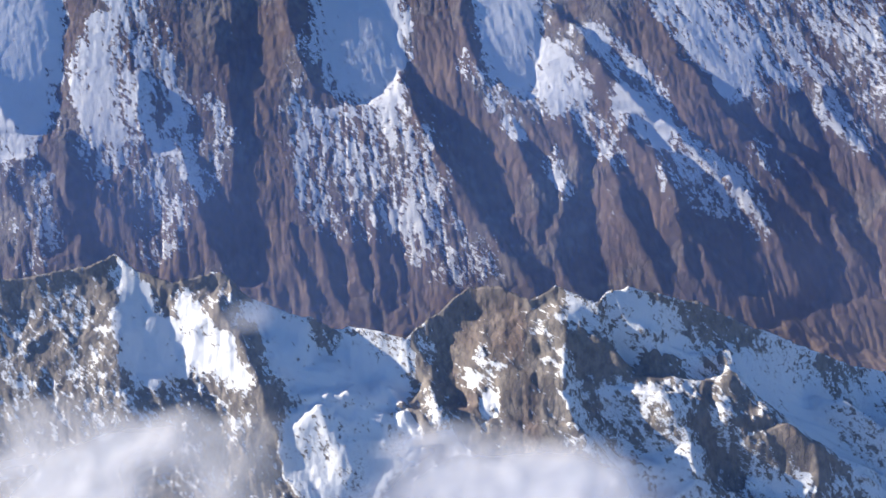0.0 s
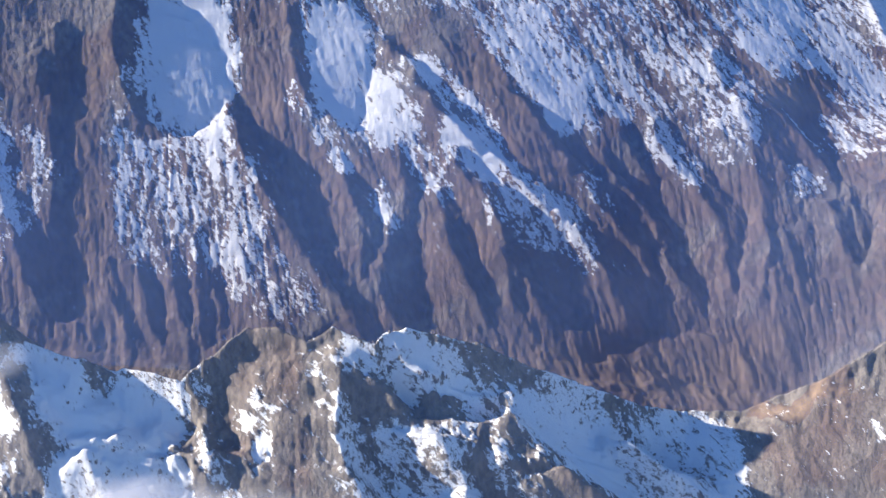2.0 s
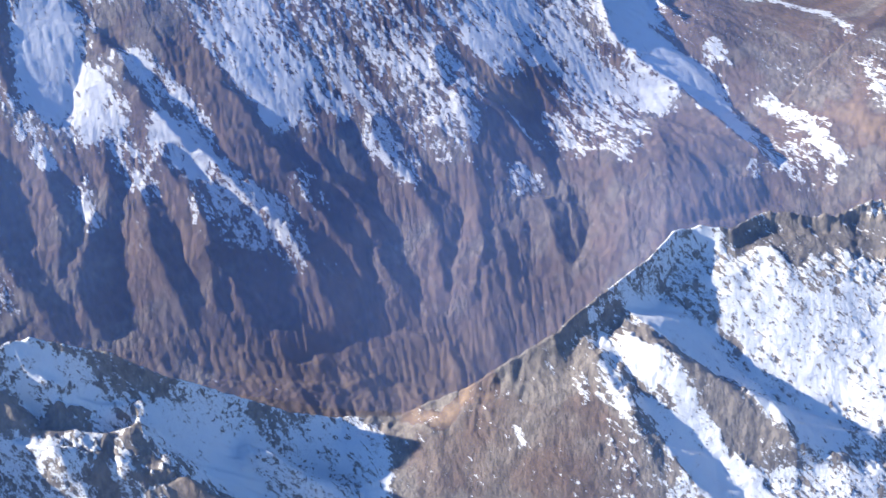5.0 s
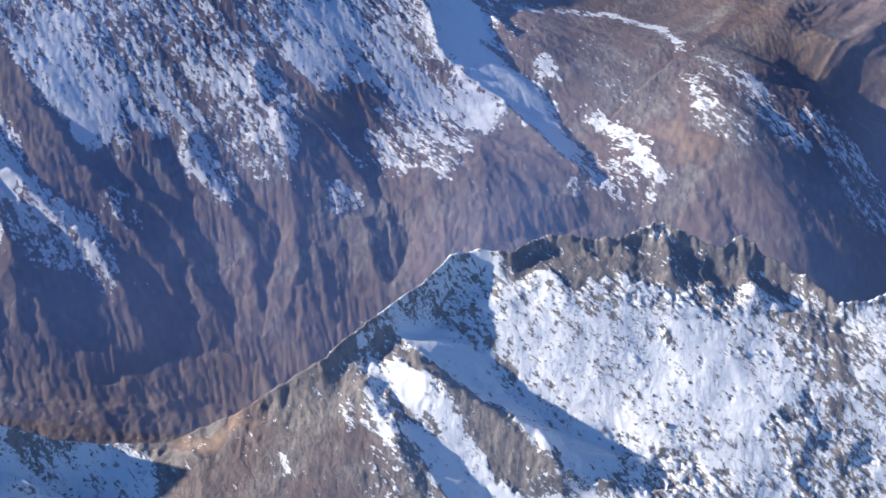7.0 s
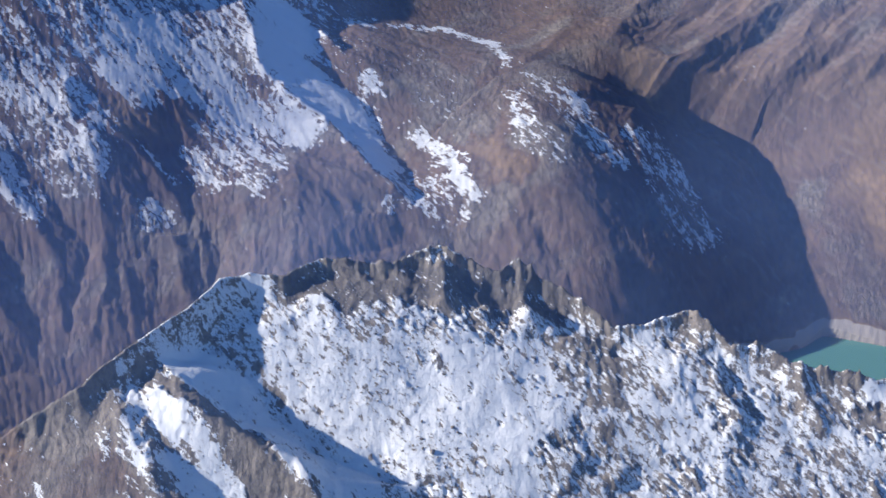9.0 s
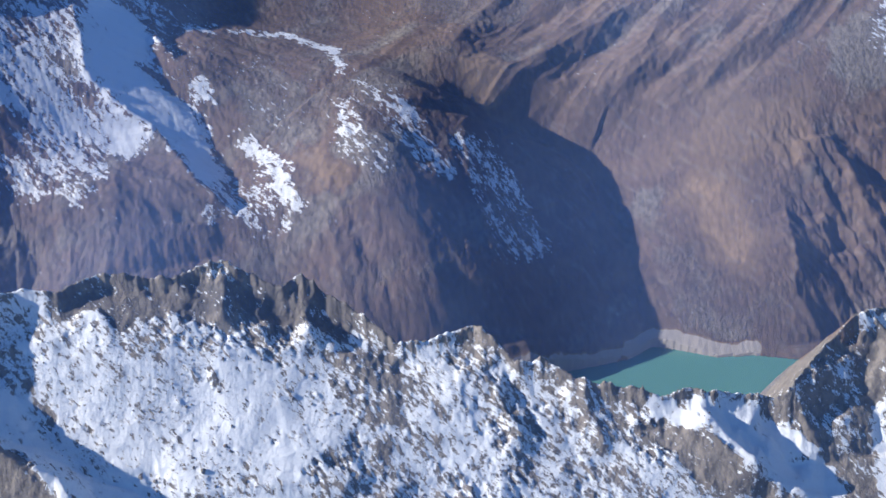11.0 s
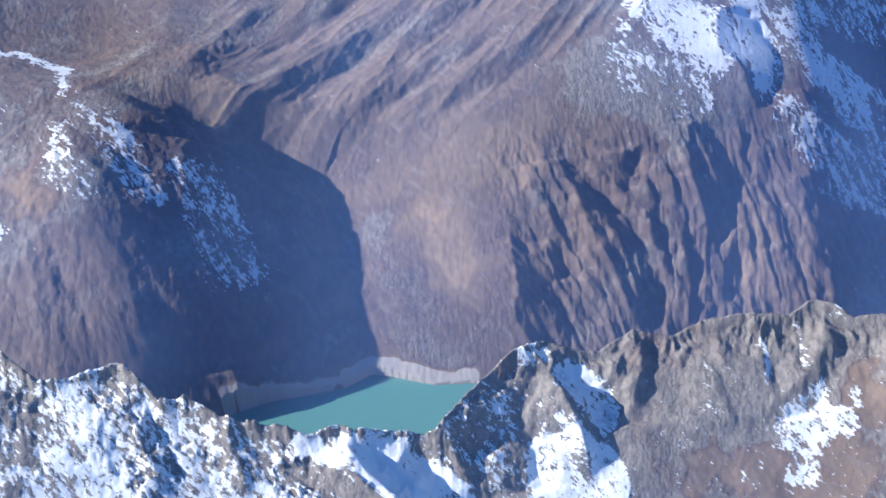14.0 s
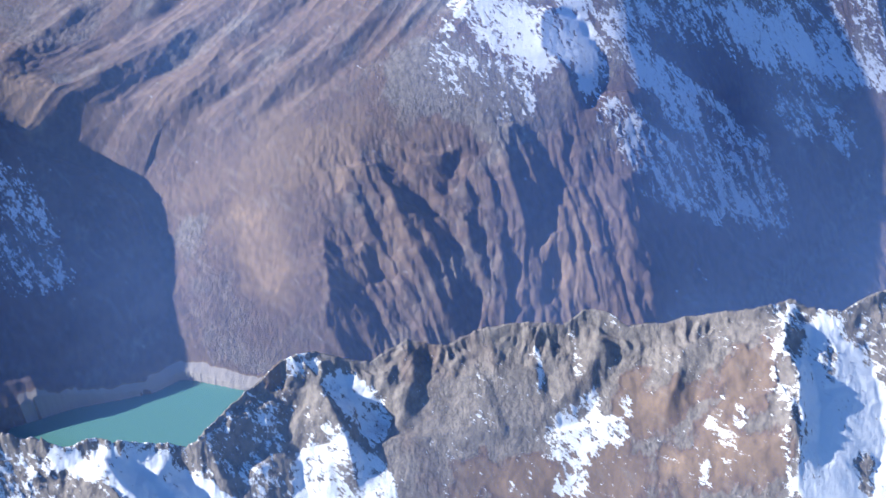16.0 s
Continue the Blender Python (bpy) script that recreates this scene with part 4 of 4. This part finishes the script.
    held = held * (1 - smooth(470, 485, x) * smooth(535, 518, x) * smooth(450, 425, y)) * (1 - 0.85 * plain) * (1 - 0.6 * flank)
    h = erode(h, x[0, 1] - x[0, 0], 5, 60, 0.008, held, 7)
    brow = np.interp(y, [370, 377, 404, 425, 455, 490, 540], [706, 705, 702, 708, 714, 712, 720])
    h -= 0.34 * np.clip(x - brow, 0, 120) * smooth(-5, 25, x - brow)
    shore = np.interp(x[0], *np.array(SHORE, float).T)
    bank = y - shore
    inside = smooth(400, 440, x) * smooth(600, 560, x)
    h += inside * (np.where(bank > 0, np.maximum(h, 0.5 * np.minimum(bank, 5)), -7.0) - h)
    return h


# ---- materials ----
def mountain_material():
    m = bpy.data.materials.new("rock_and_snow")
    m.use_nodes = True
    n, l = m.node_tree.nodes, m.node_tree.links
    b = n["Principled BSDF"]
    place = n.new("ShaderNodeTexCoord").outputs["Object"]

    def attribute(name):
        a = n.new("ShaderNodeAttribute")
        a.attribute_name = name
        return a.outputs["Fac"]

    def grain(size, detail, stretch=(1, 1, 1), rough=0.6, streak=False):
        s = n.new("ShaderNodeMapping")
        if streak:
            s.vector_type = "TEXTURE"
            s.inputs["Rotation"].default_value[2] = radians(-50)
        s.inputs["Scale"].default_value = stretch
        l.new(place, s.inputs["Vector"])
        t = n.new("ShaderNodeTexNoise")
        t.inputs["Scale"].default_value, t.inputs["Detail"].default_value, t.inputs["Roughness"].default_value = 1 / size, detail, rough
        l.new(s.outputs["Vector"], t.inputs["Vector"])
        return t.outputs["Fac"]

    def calc(op, a, c, d=None):
        k = n.new("ShaderNodeMath")
        k.operation = op
        for slot, v in zip(k.inputs, (a, c, d)):
            if v is None:
                continue
            if isinstance(v, (int, float)):
                slot.default_value = v
            else:
                l.new(v, slot)
        return k.outputs[0]

    def between(v, lo, hi, a=0.0, c=1.0):
        k = n.new("ShaderNodeMapRange")
        k.interpolation_type = "SMOOTHSTEP"
        for key, w in (("From Min", lo), ("From Max", hi), ("To Min", a), ("To Max", c)):
            k.inputs[key].default_value = w
        l.new(v, k.inputs["Value"])
        return k.outputs["Result"]

    def blend(f, a, c):
        k = n.new("ShaderNodeMix")
        k.data_type = "RGBA"
        for key, v in (("Factor", f), ("A", a), ("B", c)):
            if isinstance(v, tuple):
                k.inputs[key].default_value = (*v, 1)
            else:
                l.new(v, k.inputs[key])
        return k.outputs["Result"]

    # rock: grey, red-brown and ochre by tone, mottled and streaked
    tone = calc("ADD", attribute("tone"), calc("MULTIPLY", calc("SUBTRACT", grain(22, 4), 0.5), 0.9))
    rock = blend(between(tone, 0.2, 0.55), (0.265, 0.236, 0.208), (0.175, 0.122, 0.102))
    rock = blend(between(tone, 0.55, 1.0), rock, (0.225, 0.16, 0.116))
    rock = blend(between(tone, 1.0, 1.35), rock, (0.32, 0.225, 0.15))
    # lowest tones go near black, painting the headwall's shade into the rock colour
    rock = blend(between(tone, -0.35, -0.05), (0.12, 0.115, 0.12), rock)
    speck = grain(2.2, 5, (1, 0.55, 0.55), 0.7)
    rock = blend(calc("MULTIPLY", between(speck, 0.35, 0.62, 0.62, 0.0), between(tone, 0.5, 0.9, 1.0, 0.55)), rock, (0.085, 0.075, 0.073))
    rock = blend(between(grain(4, 4, (3.0, 0.8, 1.5), 0.6, True), 0.52, 0.72, 0.0, 0.55), rock, (0.25, 0.212, 0.186))
    rock = blend(between(tone, 1.5, 1.7), rock, (0.46, 0.42, 0.39))
    # snow: lies by cover, broken up by rocks
    broken = calc("ADD", calc("MULTIPLY", calc("SUBTRACT", grain(1.5, 6, (2.4, 0.9, 1.2), 0.7, True), 0.5), 3.1), calc("MULTIPLY", calc("SUBTRACT", grain(9, 4, (2.0, 0.8, 1.0), 0.6, True), 0.5), 0.9))
    lies = between(calc("ADD", attribute("snow"), broken), 0.38, 0.63)
    stones = calc("MULTIPLY", between(grain(1.1, 3, (2.2, 0.9, 1.2), 0.75, True), 0.55, 0.63), between(grain(17, 4, (1, 0.8, 0.8)), 0.42, 0.58))
    lies = calc("MULTIPLY", lies, calc("SUBTRACT", 1.0, calc("MULTIPLY", stones, between(attribute("snow"), 0.80, 0.97, 0.85, 0.1))))
    white = blend(grain(6, 4), (0.74, 0.77, 0.82), (0.84, 0.86, 0.88))
    l.new(blend(lies, rock, white), b.inputs["Base Color"])
    l.new(between(lies, 0, 1, 0.9, 0.55), b.inputs["Roughness"])
    bump = n.new("ShaderNodeBump")
    bump.inputs["Distance"].default_value = 1.1
    l.new(calc("MULTIPLY", between(lies, 0, 1, 1.0, 0.4), between(tone, 0.25, 0.8, 1.0, 0.3)), bump.inputs["Strength"])
    l.new(calc("ADD", calc("MULTIPLY", grain(1.8, 6, (1, 0.7, 0.7), 0.7), 1.0), calc("MULTIPLY", lies, 0.12)), bump.inputs["Height"])
    l.new(bump.outputs["Normal"], b.inputs["Normal"])
    return m


ROCK = mountain_material()


# ---- land ----
def sheet(x, y, h, snow, tone, pick, name, parent):
    """One mesh of the picked squares of a land grid."""
    ny, nx = h.shape
    cells = np.flatnonzero(pick)
    r, c = cells // (nx - 1), cells % (nx - 1)
    a = r * nx + c
    quads = np.stack([a, a + 1, a + nx + 1, a + nx], 1)
    used, index = np.unique(quads, return_inverse=True)
    me = bpy.data.meshes.new(name)
    me.vertices.add(len(used))
    me.vertices.foreach_set("co", np.stack([x.ravel()[used], y.ravel()[used], h.ravel()[used]], 1).astype(np.float32).ravel())
    me.loops.add(len(cells) * 4)
    me.loops.foreach_set("vertex_index", index.astype(np.int32).ravel())
    me.polygons.add(len(cells))
    me.polygons.foreach_set("loop_start", np.arange(0, len(cells) * 4, 4, dtype=np.int32))
    me.polygons.foreach_set("use_smooth", np.ones(len(cells), bool))
    for kind, values in (("snow", snow), ("tone", tone)):
        cover = me.attributes.new(kind, "FLOAT", "POINT")
        cover.data.foreach_set("value", values.ravel()[used].astype(np.float32))
    me.update(calc_edges=True)
    me.materials.append(ROCK)
    ob = new(name, me)
    if parent:
        ob.parent = parent
        ob.location = -parent.location
    return ob


def range_of_mountains(x, y, h, snow, tone, region, bounds):
    gy, gx = np.gradient(h, y[1, 0] - y[0, 0])
    steep = np.hypot(gx, gy)
    hollow = h - 0.25 * (np.roll(h, 4, 0) + np.roll(h, -4, 0) + np.roll(h, 4, 1) + np.roll(h, -4, 1))
    snow = snow - 0.35 * smooth(0.9, 1.8, steep) - 0.06 * np.clip(hollow, -1.5, 1.5)
    cover = (snow[:-1, :-1] + snow[1:, 1:]) / 2 > 0.5
    for number, (name, label) in enumerate(bounds):
        zone = region[:-1, :-1] == number
        r, c = np.nonzero(zone)
        top = new(name)
        top.location = (x[0, int(c.mean())], y[int(r.mean()), 0], 0)
        tagged(top, label, "mountain")
        sheet(x, y, h, snow, tone, zone & ~cover, "rock_face", top)
        sheet(x, y, h, snow, tone, zone & cover, "snow_field", top)


x, y = grid(-205, 830, 196, 334, 0.53)
snow = 0.3 - 0.35 * np.maximum(smooth(530, 550, x) * smooth(722, 705, x), smooth(132, 142, x) * smooth(200, 190, x))
snow += 0.3 * smooth(225, 245, x) * smooth(525, 505, x) + 0.32 * smooth(0, 25, x) * smooth(134, 124, x)
lay(snow, x, y, NEAR_SNOW, 0.8, 2.2, 3.5)
lay(snow, x, y, [([(px, py - 1.5, min(3.5, 0.08 * (px - 190))) for px, py, pz in CIRQUE_PEAK if 205 < px < 262], 0.95)], 0.6, 1.0)
snow += (0.24 * fbm((x + y) / 2.2, (x - y) / 5, 3, 221, 0.65) + 0.15 * fbm((x + y) / 7, (x - y) / 16, 3, 231)) * smooth(1.15, 0.8, snow) * smooth(-0.1, 0.2, snow)
tone = np.full(x.shape, 0.15)
lay(tone, x, y, NEAR_TONES, 2.0, 3.0)
h = near_heights(x, y, snow, tone)
region = np.digitize(x, [-102, 113, 384, 521, 722])
range_of_mountains(x, y, h, snow, tone, region, [
    ("twin_peak_mountain", "grey rock peaks with a bright snow gully, half in cloud"),
    ("domed_mountain", "brown domed rock summit beside blue-shaded snow bowls"),
    ("cirque_mountain", "brown scree pyramid with a wide sunlit snow cirque"),
    ("snowy_ridge_mountain", "broken rock ridge half covered with thin snow"),
    ("scree_ridge_mountain", "brown scree ridge with grey buttresses and snow patches"),
    ("snow_peak_mountain", "sharp ridge with a smooth shaded snow face"),
])


def scatter_rocks(x, y, h, snow, count, seed):
    """Angular stones lying on the snow, thick where the cover is thin."""
    dice = np.random.default_rng(seed)
    c, r = dice.integers(2, x.shape[1] - 2, count), dice.integers(2, x.shape[0] - 2, count)
    patch = fbm(x[r, c] / 15, y[r, c] / 15, 3, 241)
    chance = smooth(0.35, 0.6, snow[r, c]) * smooth(-0.35, 0.6, patch) * smooth(0.98, 0.88, snow[r, c])
    keep = dice.random(count) < chance
    c, r = c[keep], r[keep]
    ball = bmesh.new()
    bmesh.ops.create_icosphere(ball, subdivisions=1, radius=1)
    shape = np.array([v.co[:] for v in ball.verts])
    sides = np.array([[v.index for v in f.verts] for f in ball.faces])
    ball.free()
    n = len(c)
    size = 0.17 * np.exp(0.5 * dice.standard_normal(n))
    squash = np.stack([dice.uniform(0.7, 1.6, n), dice.uniform(0.6, 1.1, n), dice.uniform(0.5, 1.1, n)], 1)
    turn = dice.uniform(0, 6.283, n)
    co = shape[None] * dice.uniform(0.65, 1.2, (n, len(shape), 1)) * (squash * size[:, None])[:, None]
    co = np.stack([co[..., 0] * np.cos(turn)[:, None] - co[..., 1] * np.sin(turn)[:, None], co[..., 0] * np.sin(turn)[:, None] + co[..., 1] * np.cos(turn)[:, None], co[..., 2]], 2)
    co += np.stack([x[r, c], y[r, c], h[r, c] + 0.1 * size], 1)[:, None]
    me = bpy.data.meshes.new("scattered_rocks")
    me.from_pydata(co.reshape(-1, 3).tolist(), [], (sides[None] + len(shape) * np.arange(n)[:, None, None]).reshape(-1, 3).tolist())
    me.attributes.new("tone", "FLOAT", "POINT").data.foreach_set("value", np.full(n * len(shape), 0.2, np.float32))
    me.attributes.new("snow", "FLOAT", "POINT").data.foreach_set("value", np.full(n * len(shape), -1.0, np.float32))
    me.materials.append(ROCK)
    tagged(new("scattered_rocks", me), "dark angular stones scattered over the snow slopes", "rocks", kind="stuff")


scatter_rocks(x, y, h, snow, 80000, 17)
near_x, near_y, near_h = x[0], y[:, 0], h
x, y = grid(-260, 880, 297, 610, 0.62)
snow = -0.12 + 0.62 * smooth(462, 492, y) * smooth(310, 260, x) + 0.5 * smooth(488, 505, y) * smooth(640, 670, x)
lay(snow, x, y, FAR_SNOW, 1.5, 5.0, 4.0)
down = fall_line(x, y)
snow += (0.30 * fbm(down / 2.6, y / 9, 4, 201, 0.65) + 0.20 * fbm(x / 2.2, y / 3, 3, 205, 0.65) + 0.24 * fbm(down / 12, y / 26, 3, 211)) * smooth(0.0, 0.3, snow) * smooth(1.15, 0.75, snow)
tone = 0.5 + 0.2 * smooth(430, 480, x) * smooth(640, 590, x) + 0.25 * fbm((0.6 * x - 0.8 * y) / 14, (0.8 * x + 0.6 * y) / 60, 3, 251)
lay(tone, x, y, FAR_TONES, 2.0, 4.0)
lay(tone, x, y, [([(430, 353, 1.8), (448, 358, 1.8), (468, 360, 1.8), (483, 362, 1.8)], 2.2), ([(483, 363, 3.2), (494, 369, 3.2), (500, 368, 3.2), (509, 364, 3.2), (521, 359, 3.2), (538, 358, 3.2)], 2.2)], 0.6)
h = far_heights(x, y, snow)
valley = np.interp(y, [340, 369, 390, 421, 447, 462, 477, 501, 506, 640], [500, 495, 490, 487, 484, 467, 435, 373, 325, 160])
region = np.where(x > valley, 3, np.digitize(x, [-30, 190]))
region = np.where((region == 3) & (x > 730), 4, region)
range_of_mountains(x, y, h, snow, tone, region, [
    ("buttress_mountain", "red-brown mountain wall with snow bowls and deep gullies"),
    ("gullied_mountain", "red-brown mountain wall cut by shaded gullies under snow"),
    ("shoulder_mountain", "brown mountain shoulder with snow streaks above a reservoir"),
    ("reservoir_mountain", "brown grassy mountainside with dark cliffs above turquoise water"),
    ("shaded_mountain", "snow-dusted mountain flank in blue shade over a valley"),
])

# ---- foothills: the slopes run on beyond the two ranges, down to the ground ----
far_x, far_y, far_h = x[0], y[:, 0], h


def land_at(px, py):
    """Height of the ranges, the higher of the two where both lie."""
    pick = lambda gx, gy, gh: gh[np.clip(np.searchsorted(gy, py), 0, len(gy) - 1), np.clip(np.searchsorted(gx, px), 0, len(gx) - 1)]
    near = np.where(py <= near_y[-1], pick(near_x, near_y, near_h), -99.0)
    far = np.where(py >= far_y[0], pick(far_x, far_y, far_h), -99.0)
    return np.maximum(near, far)


fx, fy = grid(-860, 1400, -260, 1330, 6)
inx, iny = np.clip(fx, -259, 879), np.clip(fy, 197, 609)
away = np.hypot(fx - inx, fy - iny)
fh = land_at(inx, iny) - 1.5 - 0.8 * away + smooth(0, 30, away) * 14 * (ridged(fx / 60, fy / 60, 5, 321, 0.55) - 0.5)
fh = np.maximum(fh, -43)
inside = (away == 0) & ((fy > 300) | ((fx > -203) & (fx < 828)))
hole = inside[:-1, :-1] & inside[1:, 1:] & inside[:-1, 1:] & inside[1:, :-1]
foot = sheet(fx, fy, fh, np.full(fh.shape, 0.25), np.full(fh.shape, 0.35), ~hole & (fh[:-1, :-1] > -43), "foothills", None)
tagged(foot, "brown mountain slopes with thin snow falling to lower ground", "slope", kind="structure")

# ---- lake ----
water = bpy.data.materials.new("lake_water")
water.use_nodes = True
water.node_tree.nodes["Principled BSDF"].inputs["Base Color"].default_value = (0.115, 0.27, 0.225, 1)
water.node_tree.nodes["Principled BSDF"].inputs["Roughness"].default_value = 0.15
bm = bmesh.new()
bm.faces.new([bm.verts.new(p) for p in ((380, 290, 0), (585, 290, 0), (585, 385, 0), (380, 385, 0))])
me = bpy.data.meshes.new("water")
bm.to_mesh(me)
me.materials.append(water)
tagged(new("water", me), "still turquoise reservoir between steep mountain slopes", "lake", kind="structure")

# ---- the land beyond, out to the horizon ----
gx, gy = grid(-4000, 4800, -4000, 4800, 40)
gh = -45 + 60 * ridged(gx / 700, gy / 700, 5, 301) + 25 * fbm(gx / 180, gy / 180, 3, 311)
away = np.hypot((gx - 300) / 800, (gy - 400) / 420)
gh = np.where(away < 1.25, -40.0, -40 + (gh + 40) * smooth(1.25, 2.6, away))
outer = sheet(gx, gy, gh, np.full(gh.shape, 0.2) + 0.3 * smooth(0, 60, gh), np.full(gh.shape, 0.5), np.ones((gh.shape[0] - 1, gh.shape[1] - 1), bool), "ground", None)
tagged(outer, "brown mountain country with thin snow", "ground", kind="structure")


# ---- clouds ----
def cloud_material():
    m = bpy.data.materials.new("cloud_vapour")
    m.use_nodes = True
    n, l = m.node_tree.nodes, m.node_tree.links
    n.remove(n["Principled BSDF"])
    body, glow, both = n.new("ShaderNodeBsdfDiffuse"), n.new("ShaderNodeBsdfTranslucent"), n.new("ShaderNodeMixShader")
    for s in (body, glow):
        s.inputs["Color"].default_value = (0.84, 0.86, 0.92, 1)
    both.inputs[0].default_value = 0.2
    l.new(body.outputs[0], both.inputs[1])
    l.new(glow.outputs[0], both.inputs[2])
    clear, out = n.new("ShaderNodeBsdfTransparent"), n.new("ShaderNodeMixShader")
    density = n.new("ShaderNodeAttribute")
    density.attribute_name = "veil_opacity"
    fine = n.new("ShaderNodeTexNoise")
    fine.inputs["Scale"].default_value, fine.inputs["Detail"].default_value = 0.06, 3
    place = n.new("ShaderNodeTexCoord")
    l.new(place.outputs["Object"], fine.inputs["Vector"])
    spread = n.new("ShaderNodeMapRange")
    spread.inputs["From Min"].default_value, spread.inputs["From Max"].default_value = 0.3, 0.7
    spread.inputs["To Min"].default_value, spread.inputs["To Max"].default_value = 0.75, 1.1
    l.new(fine.outputs["Fac"], spread.inputs["Value"])
    times = n.new("ShaderNodeMath")
    times.operation, times.use_clamp = "MULTIPLY", True
    l.new(density.outputs["Fac"], times.inputs[0])
    l.new(spread.outputs["Result"], times.inputs[1])
    l.new(times.outputs[0], out.inputs[0])
    l.new(clear.outputs[0], out.inputs[1])
    l.new(both.outputs[0], out.inputs[2])
    l.new(out.outputs[0], n["Material Output"].inputs["Surface"])
    return m


VAPOUR = cloud_material()


def cloud(place, wide, deep, thick, layers, strength, seed, label):
    """A flat cloud of stacked, gently rolling veils that thin out towards their edges."""
    top = new("cloud")
    top.location = place
    tagged(top, label, "cloud", group="clouds over the near peaks")
    for k in range(layers):
        level = (k + 0.5) / layers * 2 - 1
        size = math.sqrt(max(0.1, 1 - 0.8 * level * level))
        u, v = np.meshgrid(np.linspace(-1, 1, 61), np.linspace(-1, 1, 61))
        cx, cy = u * wide * size, v * deep * size
        roll = fbm(cx / 14 + seed, cy / 14 + 3 * k, 3, 400 + seed)
        cz = level * thick + 0.15 * thick * roll
        puff = fbm(cx / 19 + 5 * seed, cy / 15, 2, 410 + seed)
        fall = smooth(1.05, 0.0, np.hypot(u, v) + 0.42 * puff) * smooth(1.0, 0.85, np.maximum(np.abs(u), np.abs(v)))
        me = bpy.data.meshes.new("veil")
        n = 61
        a = (np.arange(n - 1)[:, None] * n + np.arange(n - 1)[None]).ravel()
        me.from_pydata(np.stack([cx.ravel(), cy.ravel(), cz.ravel()], 1).tolist(), [], np.stack([a, a + 1, a + n + 1, a + n], 1).tolist())
        me.polygons.foreach_set("use_smooth", np.ones(len(me.polygons), bool))
        me.attributes.new("veil_opacity", "FLOAT", "POINT").data.foreach_set("value", (strength * fall).ravel().astype(np.float32))
        me.materials.append(VAPOUR)
        veil = new("veil", me)
        veil.parent = top


cloud((-106, 150, 208), 56, 33, 7, 5, 0.42, 1, "soft grey-white cloud drifting below a rocky peak")
cloud((-12, 154, 192), 44, 26, 6, 5, 0.46, 2, "soft white cloud bank in front of a brown summit")
cloud((-88, 246, 166), 11, 8, 3, 3, 0.12, 3, "thin wisp of cloud at a snowy notch")


# ---- added see-through blue sheets that imitate aerial haze ----
def haze_tint_material():
    m = bpy.data.materials.new("haze_tint")
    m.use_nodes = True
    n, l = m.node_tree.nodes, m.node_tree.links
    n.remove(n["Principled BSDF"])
    blue_tint, clear, out = n.new("ShaderNodeBsdfDiffuse"), n.new("ShaderNodeBsdfTransparent"), n.new("ShaderNodeMixShader")
    # blue colour lifts and tints the dark slopes behind, in place of air light
    blue_tint.inputs["Color"].default_value = (0.2, 0.36, 0.85, 1)
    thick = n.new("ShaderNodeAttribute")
    thick.attribute_name = "veil_opacity"
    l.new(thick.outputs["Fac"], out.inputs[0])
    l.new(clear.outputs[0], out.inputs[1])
    l.new(blue_tint.outputs[0], out.inputs[2])
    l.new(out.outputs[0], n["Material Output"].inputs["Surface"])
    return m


HAZE_TINT = haze_tint_material()
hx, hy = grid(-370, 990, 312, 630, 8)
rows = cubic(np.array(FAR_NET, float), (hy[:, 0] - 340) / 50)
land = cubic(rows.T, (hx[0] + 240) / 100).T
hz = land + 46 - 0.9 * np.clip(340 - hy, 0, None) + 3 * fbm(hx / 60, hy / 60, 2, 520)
# opacity set by region, to lift the shaded slopes more or less
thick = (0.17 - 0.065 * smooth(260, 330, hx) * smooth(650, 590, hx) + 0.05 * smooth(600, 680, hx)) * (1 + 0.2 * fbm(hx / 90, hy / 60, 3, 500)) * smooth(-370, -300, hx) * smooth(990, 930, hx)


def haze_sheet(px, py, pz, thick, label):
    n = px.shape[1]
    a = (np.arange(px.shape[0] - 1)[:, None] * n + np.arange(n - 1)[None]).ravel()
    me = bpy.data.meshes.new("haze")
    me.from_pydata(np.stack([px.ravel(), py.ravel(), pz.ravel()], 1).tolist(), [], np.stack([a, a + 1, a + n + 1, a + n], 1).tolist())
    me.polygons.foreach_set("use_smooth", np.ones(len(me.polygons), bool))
    me.attributes.new("veil_opacity", "FLOAT", "POINT").data.foreach_set("value", np.clip(thick, 0, 1).ravel().astype(np.float32))
    me.materials.append(HAZE_TINT)
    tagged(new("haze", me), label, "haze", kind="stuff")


haze_sheet(hx, hy, hz, thick, "added blue sheet imitating aerial haze before the far mountainsides")
# second added sheet: a weak blue veil that brightens the near ridge's darks
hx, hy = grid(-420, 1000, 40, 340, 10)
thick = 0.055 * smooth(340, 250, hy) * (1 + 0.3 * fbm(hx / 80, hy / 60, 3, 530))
haze_sheet(hx, hy, 225 - 0.08 * (hx + 300) + 4 * fbm(hx / 70, hy / 70, 2, 540), thick, "faint added blue sheet imitating haze over the near ridge")
